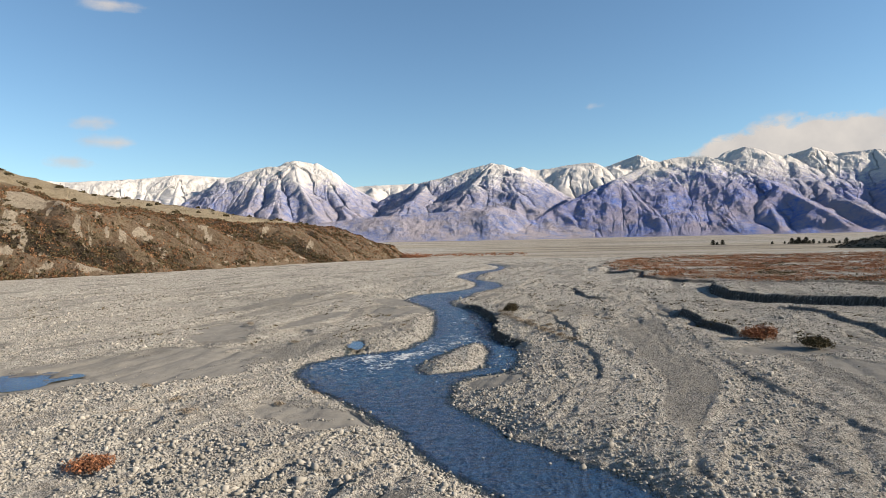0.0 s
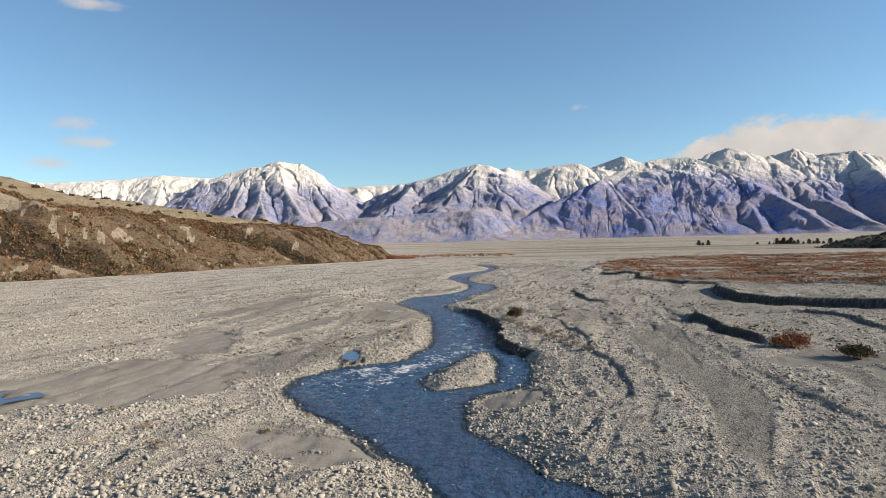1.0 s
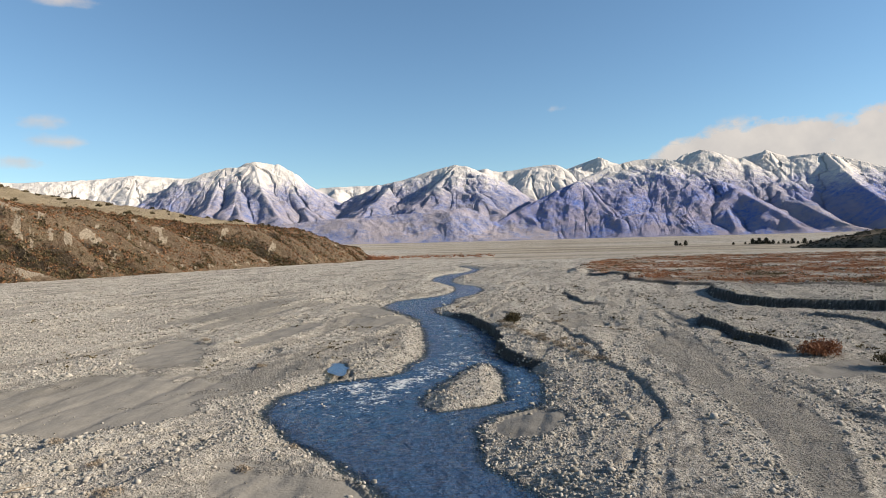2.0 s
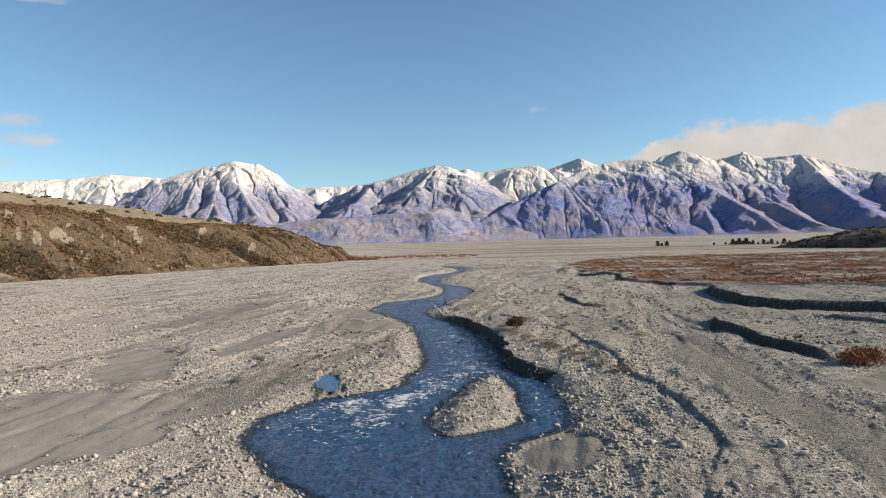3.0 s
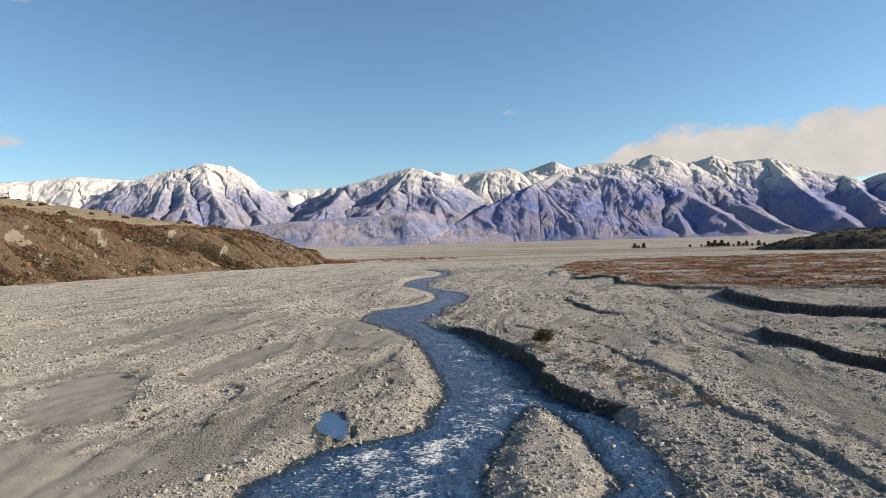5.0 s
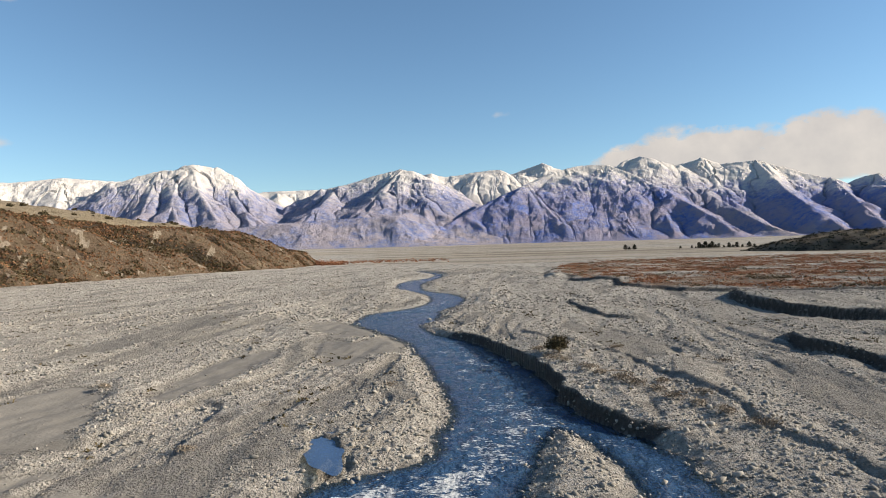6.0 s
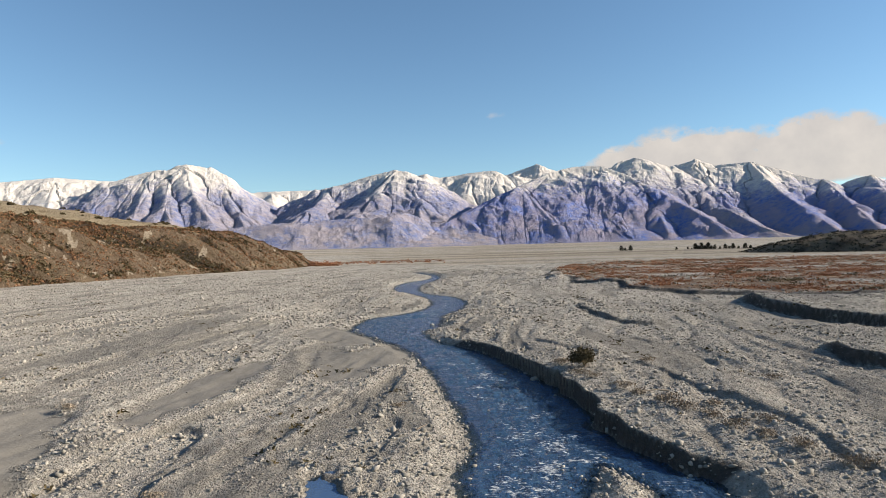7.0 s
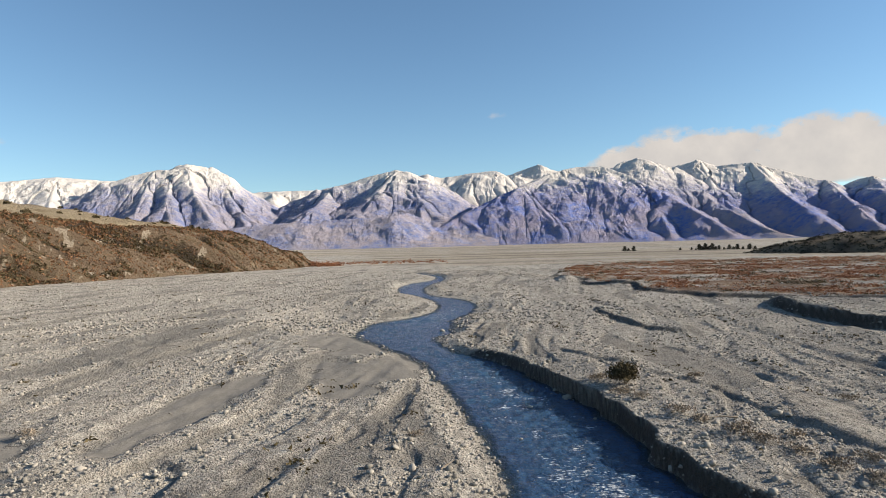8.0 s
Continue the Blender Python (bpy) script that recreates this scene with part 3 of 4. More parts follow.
def hill_at(yy, s):
    """A point of the hill: yy along its foot, s metres in from it."""
    toe = lerp_table(yy, TOE)
    slope = (lerp_table(yy + 2, TOE) - lerp_table(yy - 2, TOE)) / 4
    nx, ny = -1 / np.sqrt(1 + slope ** 2), slope / np.sqrt(1 + slope ** 2)
    hs, back = lerp_table(yy, SCARP), lerp_table(yy, BACK)
    run = hs * 1.35
    t = np.clip(s / run, 0, 1)
    prof = hs * (.12 * t + .88 * smooth(t ** .85 * .62 + .0) / smooth(.62))
    skew = yy + s * .9
    rib = ridged(skew / 30 + .5 * vnoise(yy / 45, s / 40, 4), s / 90, 301, 3, .38)
    fine = ridged(skew / 8, s / 30, 305, 2)
    body = np.sin(np.pi * np.clip(t, 0, 1)) ** .8
    z = prof + (rib * 6.5 + fine * 2.0 - 3.6) * body * np.clip(hs / 24, .3, 1.3)
    over = np.clip(s - run, 0, None)
    crestline = 230.0
    z = z + back * np.where(over < crestline, over * (1 - .25 * over / crestline), crestline * .75)
    z = z + fbm(yy / 30, s / 30, 311, 4) * 1.0 * np.clip(t, .2, 1) + .9 * fbm(yy / 8, s / 8, 312, 4) * np.clip(t * 3, 0, 1)
    z = z - 1.2 * (1 - smooth(s / 3.0)) - .2
    return toe + nx * s, yy + ny * s * .55, z, t, rib, over


def build_hill():
    yy = np.r_[np.linspace(-140, 150, 60)[:-1], np.arange(150, 560, 1.1), np.linspace(560, 660, 30)]
    s = np.r_[np.arange(-2, 58, .9), 58 + spaced(0, 620, 1.4, .05, 0)]
    YY, S = np.repeat(yy[:, None], len(s), 1), np.repeat(s[None, :], len(yy), 0)
    X, Y, Z, t, rib, over = hill_at(YY, S)
    me = grid_mesh("hill", X, Y, Z)
    crop = fbm(YY / 11, S / 6, 321, 5, .6)
    bare = smooth((crop - .40 + .25 * smooth(rib - .3) - .003 * (YY - 260)) / .22) * smooth(t / .12) * (1 - smooth(over / 3)) * .8
    band = smooth((t - .72) / .1) * (1 - smooth(over / 2)) * smooth((vnoise(YY / 26, S / 30, 330) + .12) / .12) * smooth((300 - YY) / 60)
    cliff = smooth((t - .76) / .06) * (1 - smooth((t - .96) / .05)) * smooth((YY - 230) / 4) * smooth((256 - YY) / 5) * smooth(.62 + 1.2 * fbm(YY / 6, S / 3, 327, 4, .6))
    band = np.maximum(band, cliff)
    top = smooth((over - 4 + 7 * fbm(YY / 20, S / 9, 323, 4)) / 6)
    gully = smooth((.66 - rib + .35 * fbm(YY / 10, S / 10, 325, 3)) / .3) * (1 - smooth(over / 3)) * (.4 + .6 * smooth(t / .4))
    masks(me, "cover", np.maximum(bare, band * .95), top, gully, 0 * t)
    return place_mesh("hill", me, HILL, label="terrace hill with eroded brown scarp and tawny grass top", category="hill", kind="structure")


build_hill()

# ---------- mountains ----------
def ridge_point(az, el, dist):
    a = radians(az)
    return (dist * math.sin(a), dist * math.cos(a), 10 + dist * (el + 2) / 1000)


def chain(dist, *pairs):
    """A crest from (bearing, rise per thousand) or (bearing, rise, distance)."""
    return [ridge_point(p[0], p[1], p[2] if len(p) > 2 else dist) for p in pairs]


def erode(Z, dr, da, rng, batches=9, drops=6000, steps=40, bite=.012):
    """Running water: drops follow the slope and cut gullies."""
    rows, cols = Z.shape
    for _ in range(batches):
        i, j = rng.uniform(2, rows - 3, drops), rng.uniform(2, cols - 3, drops)
        vi, vj = np.zeros(drops), np.zeros(drops)
        for _ in range(steps):
            gi, gj = np.gradient(Z)
            a, b = i.astype(int), j.astype(int)
            si, sj = -gi[a, b] / dr, -gj[a, b] / da
            slope = np.hypot(si, sj) + 1e-6
            vi, vj = .55 * vi + .45 * si / slope, .55 * vj + .45 * sj / slope
            np.subtract.at(Z, (a, b), np.clip(slope, 0, 1.2) * bite * (Z[a, b] > 55))
            i, j = np.clip(i + vi, 2, rows - 3), np.clip(j + vj * dr / da, 2, cols - 3)
    return Z


def build_mountain(name, crests, az0, az1, near, deep, fall, rough, seed, material, label, step=.095):
    az = np.radians(np.arange(az0, az1, step))
    dist = np.arange(near, deep, 9.0)
    X, Y = dist[:, None] * np.sin(az)[None, :], dist[:, None] * np.cos(az)[None, :]
    wx = X + 45 * fbm(X / 300, Y / 300, seed + 50, 3)
    wy = Y + 45 * fbm(X / 300 + 7, Y / 300, seed + 60, 3)
    Z, D, U = np.full(X.shape, -1e3), np.full(X.shape, 1e3), np.zeros(X.shape)
    run = 0.0
    for crest in crests:
        p = np.array(crest)
        for k in range(len(p) - 1):
            d = p[k + 1, :2] - p[k, :2]
            size = math.hypot(*d)
            t0 = ((X - p[k, 0]) * d[0] + (Y - p[k, 1]) * d[1]) / (d @ d)
            t = np.clip(t0, 0, 1)
            off0 = np.hypot(X - p[k, 0] - t * d[0], Y - p[k, 1] - t * d[1])
            off = np.minimum(np.hypot(wx - p[k, 0] - t * d[0], wy - p[k, 1] - t * d[1]), off0 * 1.5)
            off = np.sqrt(off * off + 400) - 20
            z = p[k, 2] + t * (p[k + 1, 2] - p[k, 2]) - fall * off * (1 - .16 * np.minimum(off, 900) / 600)
            take = z > Z
            Z, D, U = np.where(take, z, Z), np.where(take, off, D), np.where(take, run + t0 * size, U)
            run += size
    Uw = U + 18 * fbm(X / 120, Y / 120, seed + 70, 3)
    Z = Z + rough * .10 * (ridged(Uw / 75, D / 300, seed + 9, 3, .6) - .6) * smooth(D / 110) * np.clip(Z / 280, .12, 1)
    Z = Z + rough * .06 * (ridged(X / 70, Y / 70, seed + 21, 4, .62) - .6) * np.clip(Z / 250, .15, 1)
    Z = Z + rough * .34 * np.clip(Z / 280, .25, 1) * ridged(wx / 300, wy / 260, seed, 4, .5) * (.25 + .75 * smooth(D / 140)) + rough * .10 * (ridged(wx / 95, wy / 95, seed + 3, 4, .55) - .6) * (.15 + .85 * smooth(D / 90))
    low = np.clip((Z - 60) / 70, -4, 0)
    Z = np.where(Z < 60, 12 + 48 * np.exp(low), Z)
    lift = Z.copy()
    Z = erode(Z, 9.0, float(dist.mean() * radians(step)), np.random.default_rng(seed))
    Z = Z + (lift - Z) * (1 - smooth(D / 50)) * .7
    Z = 4 + (Z - 4) * smooth((dist - near) / 230)[:, None] - 2
    gy, gx = np.gradient(Z)
    steep = np.clip(np.hypot(gy / 9.0, gx / (dist[:, None] * radians(step))) - .75, 0, 1.2) / 1.2
    me = grid_mesh(name, X, Y, Z, keep=Z > 10)
    me.polygons.foreach_set("use_smooth", np.zeros(len(me.polygons), bool))
    uv = me.uv_layers.new(name="fall")
    vi = np.empty(len(me.loops), np.int32)
    me.loops.foreach_get("vertex_index", vi)
    uv.data.foreach_set("uv", np.stack([Uw.ravel()[vi], D.ravel()[vi]], -1).astype(np.float32).ravel())
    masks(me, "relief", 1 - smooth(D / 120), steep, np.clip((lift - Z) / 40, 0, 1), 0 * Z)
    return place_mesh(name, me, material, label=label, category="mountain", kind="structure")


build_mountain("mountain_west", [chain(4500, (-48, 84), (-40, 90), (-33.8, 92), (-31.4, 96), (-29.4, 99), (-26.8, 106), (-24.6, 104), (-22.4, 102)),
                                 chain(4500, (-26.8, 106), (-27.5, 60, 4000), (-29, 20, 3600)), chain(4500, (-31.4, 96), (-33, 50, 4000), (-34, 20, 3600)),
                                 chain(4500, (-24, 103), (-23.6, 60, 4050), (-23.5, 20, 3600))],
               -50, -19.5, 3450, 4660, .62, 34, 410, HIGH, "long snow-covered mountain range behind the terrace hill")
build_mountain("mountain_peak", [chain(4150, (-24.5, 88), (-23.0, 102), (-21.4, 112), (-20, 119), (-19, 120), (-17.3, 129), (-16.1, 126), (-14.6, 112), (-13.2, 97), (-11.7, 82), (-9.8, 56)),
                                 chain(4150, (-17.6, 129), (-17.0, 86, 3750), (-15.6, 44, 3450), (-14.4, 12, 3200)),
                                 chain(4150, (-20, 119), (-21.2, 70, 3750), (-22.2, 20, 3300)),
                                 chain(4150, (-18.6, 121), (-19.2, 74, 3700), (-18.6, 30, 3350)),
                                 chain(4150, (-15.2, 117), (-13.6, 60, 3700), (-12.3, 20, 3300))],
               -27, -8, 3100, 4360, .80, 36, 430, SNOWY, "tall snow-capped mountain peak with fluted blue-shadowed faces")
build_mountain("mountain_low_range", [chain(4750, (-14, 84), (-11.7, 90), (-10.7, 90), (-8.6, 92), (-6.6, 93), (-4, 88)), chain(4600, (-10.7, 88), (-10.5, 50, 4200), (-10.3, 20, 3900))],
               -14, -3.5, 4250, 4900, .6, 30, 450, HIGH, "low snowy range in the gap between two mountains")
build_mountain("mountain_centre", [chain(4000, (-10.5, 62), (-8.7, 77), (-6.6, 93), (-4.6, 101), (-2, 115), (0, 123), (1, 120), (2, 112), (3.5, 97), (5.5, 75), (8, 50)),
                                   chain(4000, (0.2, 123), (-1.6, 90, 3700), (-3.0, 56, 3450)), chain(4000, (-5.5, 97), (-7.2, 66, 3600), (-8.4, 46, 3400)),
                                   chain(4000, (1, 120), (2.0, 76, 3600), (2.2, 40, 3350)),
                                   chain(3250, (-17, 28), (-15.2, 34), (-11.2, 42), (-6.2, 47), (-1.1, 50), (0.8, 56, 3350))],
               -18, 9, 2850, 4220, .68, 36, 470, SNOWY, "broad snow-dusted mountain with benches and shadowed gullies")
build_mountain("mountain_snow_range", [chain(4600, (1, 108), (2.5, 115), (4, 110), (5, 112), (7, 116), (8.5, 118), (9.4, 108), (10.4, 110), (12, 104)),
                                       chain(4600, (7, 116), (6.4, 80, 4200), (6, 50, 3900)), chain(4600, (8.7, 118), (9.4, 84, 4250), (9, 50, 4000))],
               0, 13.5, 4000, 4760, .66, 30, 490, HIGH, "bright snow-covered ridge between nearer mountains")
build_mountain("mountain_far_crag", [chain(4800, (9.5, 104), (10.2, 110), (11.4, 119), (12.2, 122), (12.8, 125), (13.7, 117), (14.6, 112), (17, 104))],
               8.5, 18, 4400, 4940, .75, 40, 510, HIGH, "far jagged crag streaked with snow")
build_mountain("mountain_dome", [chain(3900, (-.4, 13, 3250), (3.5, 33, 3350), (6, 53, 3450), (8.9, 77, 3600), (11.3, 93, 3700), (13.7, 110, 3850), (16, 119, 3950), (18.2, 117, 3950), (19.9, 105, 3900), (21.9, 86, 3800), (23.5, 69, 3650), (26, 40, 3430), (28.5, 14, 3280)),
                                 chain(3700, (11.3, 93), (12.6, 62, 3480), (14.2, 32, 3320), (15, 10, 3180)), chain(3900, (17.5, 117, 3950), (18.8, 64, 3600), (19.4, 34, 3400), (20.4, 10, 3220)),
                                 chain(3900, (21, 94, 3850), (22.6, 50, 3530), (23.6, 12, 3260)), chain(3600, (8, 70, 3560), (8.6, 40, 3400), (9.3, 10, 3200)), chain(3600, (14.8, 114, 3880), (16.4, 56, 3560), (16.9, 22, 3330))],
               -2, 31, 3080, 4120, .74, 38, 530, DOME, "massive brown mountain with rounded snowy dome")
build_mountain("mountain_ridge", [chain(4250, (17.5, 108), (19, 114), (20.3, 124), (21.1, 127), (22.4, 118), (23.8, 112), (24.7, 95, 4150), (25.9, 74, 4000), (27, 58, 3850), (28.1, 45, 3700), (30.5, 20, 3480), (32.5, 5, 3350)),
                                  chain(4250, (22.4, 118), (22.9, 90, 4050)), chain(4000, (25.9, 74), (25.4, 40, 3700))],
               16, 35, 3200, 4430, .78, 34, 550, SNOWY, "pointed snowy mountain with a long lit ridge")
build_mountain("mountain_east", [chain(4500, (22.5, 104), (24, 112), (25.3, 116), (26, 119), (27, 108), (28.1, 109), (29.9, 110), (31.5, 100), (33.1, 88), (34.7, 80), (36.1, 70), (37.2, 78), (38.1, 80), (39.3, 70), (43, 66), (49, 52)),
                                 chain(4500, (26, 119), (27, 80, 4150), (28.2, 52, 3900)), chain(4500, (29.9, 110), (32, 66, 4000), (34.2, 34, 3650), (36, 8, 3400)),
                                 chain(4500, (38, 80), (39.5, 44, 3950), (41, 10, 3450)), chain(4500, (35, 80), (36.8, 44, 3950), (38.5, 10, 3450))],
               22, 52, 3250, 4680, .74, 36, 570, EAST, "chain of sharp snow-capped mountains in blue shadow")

# ---------- knoll on the plain ----------
KNOLL = (425.0, 495.0, 150.0, 62.0, 17.0)


def knoll_z(x, y):
    cx, cy, rx, ry, h = KNOLL
    c, s = math.cos(radians(-40)), math.sin(radians(-40))
    u, v = (x - cx) * c + (y - cy) * s, -(x - cx) * s + (y - cy) * c
    r = (np.abs(u / rx) ** 2.6 + np.abs(v / ry) ** 2.0)
    return h * np.clip(1.15 - r, -.2, 1) * (1 + .10 * fbm(x / 30, y / 30, 401, 3)) - .6


def build_knoll():
    cx, cy, rx, ry, h = KNOLL
    a, b = np.meshgrid(np.linspace(cx - 190, cx + 190, 120), np.linspace(cy - 190, cy + 190, 120))
    z = knoll_z(a, b)
    me = grid_mesh("knoll", a, b, z, keep=z > -1.5)
    masks(me, "cover", 0 * a, smooth(.6 + fbm(a / 20, b / 20, 402, 3)) * .4, smooth(fbm(a / 18, b / 18, 403, 3) + .5), 0 * a)
    place_mesh("knoll", me, HILL, label="low olive-brown scrub-covered knoll on the plain", category="hill", kind="structure")


build_knoll()

# ---------- vegetation ----------
def leaf_cloud(centres, radii, heights, leaves, size, rng, fill=.35):
    """Many small leaf triangles in rounded tufts: verts, faces."""
    n = len(centres)
    d = rng.normal(size=(n, leaves, 3))
    d /= np.linalg.norm(d, axis=-1, keepdims=True)
    d[..., 2] = np.abs(d[..., 2])
    lump = 1 + .35 * np.sin(d[..., 0] * 5 + rng.uniform(0, 6, (n, 1))) * np.cos(d[..., 1] * 4 + rng.uniform(0, 6, (n, 1)))
    r = (fill + (1 - fill) * rng.uniform(0, 1, (n, leaves)) ** .5) * lump
    mid = centres[:, None] + d * r[..., None] * np.stack([radii, radii, heights], -1)[:, None]
    tri = rng.normal(size=(n, leaves, 3, 3)) * (size * (.6 + .8 * rng.uniform(size=(n, leaves))))[..., None, None]
    verts = (mid[:, :, None] + tri).reshape(-1, 3)
    return verts, np.arange(len(verts)).reshape(-1, 3)


def tube(points, r0, r1, sides=5):
    """A tapered stem through points: verts, faces (quads)."""
    p = np.array(points, float)
    verts, faces = [], []
    for k, c in enumerate(p):
        d = p[min(k + 1, len(p) - 1)] - p[max(k - 1, 0)]
        d /= np.linalg.norm(d) + 1e-9
        a = np.cross(d, (0.31, .2, .93) if abs(d[2]) < .9 else (1, 0, 0))
        a /= np.linalg.norm(a)
        b = np.cross(d, a)
        r = r0 + (r1 - r0) * k / (len(p) - 1)
        for q in range(sides):
            t = 2 * math.pi * q / sides
            verts.append(c + r * (math.cos(t) * a + math.sin(t) * b))
    for k in range(len(p) - 1):
        for q in range(sides):
            faces.append((k * sides + q, k * sides + (q + 1) % sides, (k + 1) * sides + (q + 1) % sides, (k + 1) * sides + q))
    return np.array(verts), np.array(faces)


def joined(pieces):
    vs, fs, base = [], [], 0
    for v, f in pieces:
        vs.append(v)
        fs.append(f + base)
        base += len(v)
    return np.concatenate(vs), np.concatenate(fs)


def part(name, verts, faces, material, parent, label=""):
    me = raw_mesh(bpy.data.meshes.new(name), verts, faces)
    return place_mesh(name, me, material, parent, label)


def shrub(name, radius, height, leaves, leaf, material, seed, label, group="", category="shrub", stems=7):
    """A shrub: stems that fork, and twiggy foliage round their ends."""
    rng = np.random.default_rng(seed)
    root = new(name)
    tagged(root, label, category, group)
    wood, tips = [], []
    for k in range(stems):
        a = rng.uniform(0, 6.28)
        lean = rng.uniform(.15, .8) * radius
        tip = np.array([math.cos(a) * lean, math.sin(a) * lean, height * rng.uniform(.55, .95)])
        mid = tip * (.5, .5, .55) + rng.normal(size=3) * .08 * radius
        wood.append(tube([(0, 0, -.1), mid, tip], .022 * height, .006 * height))
        tips.append(tip)
        for _ in range(2):
            end = mid + (tip - mid) * .5 + rng.normal(size=3) * (.28 * radius, .28 * radius, .12 * height)
            end[2] = max(end[2], .12 * height)
            wood.append(tube([mid, (mid + end) / 2 + rng.normal(size=3) * .03 * radius, end], .014 * height, .005 * height, 4))
            tips.append(end)
    part("stems", *joined(wood), TWIG, root, "grey forking stems")
    tips = np.array(tips)
    per = max(8, leaves // len(tips))
    v, f = leaf_cloud(tips * (.85, .85, .55), np.full(len(tips), .5 * radius), np.full(len(tips), .5 * height), per, leaf, rng)
    v[:, 2] = np.maximum(v[:, 2], .02)
    part("foliage", v, f, material, root)
    return root


def ground_z(x, y):
    return float(terrain(np.array([float(x)]), np.array([float(y)]))[0][0])


def set_down(ob, x, y, sink=0.0, turn=0.0, scale=1.0):
    ob.matrix_basis = pose(x, y, ground_z(x, y) - sink, 0, 0, turn) @ Matrix.Scale(scale, 4)
    return ob


set_down(shrub("rust_shrub", 1.7, 1.5, 5200, .06, RUST, 1, "rust-red leafless shrub on the gravel bank edge"), 26.8, 61.6)
set_down(shrub("olive_shrub", 1.6, 1.2, 4800, .06, OLIVE, 2, "olive-brown rounded shrub on the gravel flat"), 30.0, 56.6)
set_down(shrub("bank_shrub", 1.3, 1.5, 4200, .055, OLIVE, 3, "dark twiggy shrub on the cut river bank"), 3.2, 81.6)
set_down(shrub("low_rust_shrub", 1.2, .6, 2600, .04, RUST, 4, "low reddish-brown dry shrub among river stones"), -17.8, 24.6)
tuft = shrub("dead_brush", .55, .34, 420, .026, TWIG, 5, "small heap of dead grey-brown brush on gravel", "dead brush on the gravel", "dead brush", 5)
set_down(tuft, -13.4, 37.9, 0, 20)
for bx, by, bs, bt in [(-17.5, 33.5, 1.2, 80), (-12.0, 41.5, .8, 10), (-21, 38.6, 1.0, 140), (-24.5, 41.0, 1.1, 200), (3.4, 74.2, 1.5, 30), (4.6, 71.0, 1.7, 90), (5.8, 68.4, 1.3, 160),
                       (2.6, 77.8, 1.2, 250), (6.9, 64.8, 1.2, 300), (-20, 62, 1.1, 50), (-31, 78, 1.3, 15), (5.1, 69.6, 1.6, 12), (6.2, 66.6, 1.5, 75), (7.4, 63.3, 1.4, 140), (8.2, 61.0, 1.7, 220), (3.9, 72.9, 1.3, 310), (2.2, 79.4, 1.4, 40), (1.9, 83.6, 1.5, 95), (6.9, 70.2, 1.2, 130), (8.0, 66.9, 1.3, 185), (8.6, 83.5, 1.3, 75), (14.5, 77, 1.2, 220), (-10.4, 74.5, 1.0, 100)]:
    copy_thing(tuft, pose(bx, by, ground_z(bx, by), 0, 0, bt) @ Matrix.Scale(bs, 4))


def conifer(seed, height):
    rng = np.random.default_rng(seed)
    root = tagged(new("conifer"), "dark evergreen tree standing on the far straw plain", "tree", "dark trees on the plain")
    part("trunk", *tube([(0, 0, -.3), (.05, 0, height * .4), (0, .05, height * .92)], .22, .05, 6), TWIG, root, "thin brown trunk")
    k = np.linspace(.08, .97, 26)
    mids = np.stack([rng.normal(0, .25, 26), rng.normal(0, .25, 26), k * height * .95], -1)
    wide = height * (.50 * (1 - k) ** .55 + .09) * rng.uniform(.75, 1.25, 26)
    v, f = leaf_cloud(mids, wide, np.full(26, height * .08), 60, .24, rng, .2)
    part("crown", v, f, DARK, root)
    return root


trees = [conifer(11, 7.2), conifer(12, 6.0)]
spots = [(20.2, 880, 1.0), (20.5, 890, .7), (20.95, 880, 1.0), (24.7, 905, .85), (25.6, 910, .5), (25.9, 905, .5), (26.2, 880, 1.1), (26.45, 884, 1.15), (26.7, 880, 1.2), (26.95, 888, 1.15),
         (27.2, 882, 1.2), (27.45, 884, 1.1), (27.7, 886, .8), (28.1, 890, .75), (28.5, 885, .9), (28.8, 890, .9), (29.1, 880, .95), (29.5, 886, .85), (30.0, 870, 1.0), (30.4, 872, 1.05)]
for k, (az, dist, sc) in enumerate(spots):
    tx, ty = -11 + dist * math.sin(radians(az)), 42 + dist * math.cos(radians(az))
    m = pose(tx, ty, ground_z(tx, ty) - .1, 0, 0, 47 * k) @ Matrix.Scale(sc, 4)
    if k < 2:
        trees[k].matrix_basis = m
    else:
        copy_thing(trees[k % 2], m)


def scatter_stuff(name, pts, rmin, rmax, flat, leaves, leaf, material, label, category, seed):
    rng = np.random.default_rng(seed)
    r = rmin + (rmax - rmin) * rng.uniform(size=len(pts)) ** 1.6
    v, f = leaf_cloud(pts, r, r * flat, leaves, leaf, rng, .3)
    me = raw_mesh(bpy.data.meshes.new(name), v, f)
    return place_mesh(name, me, material, None, label, category, kind="stuff")


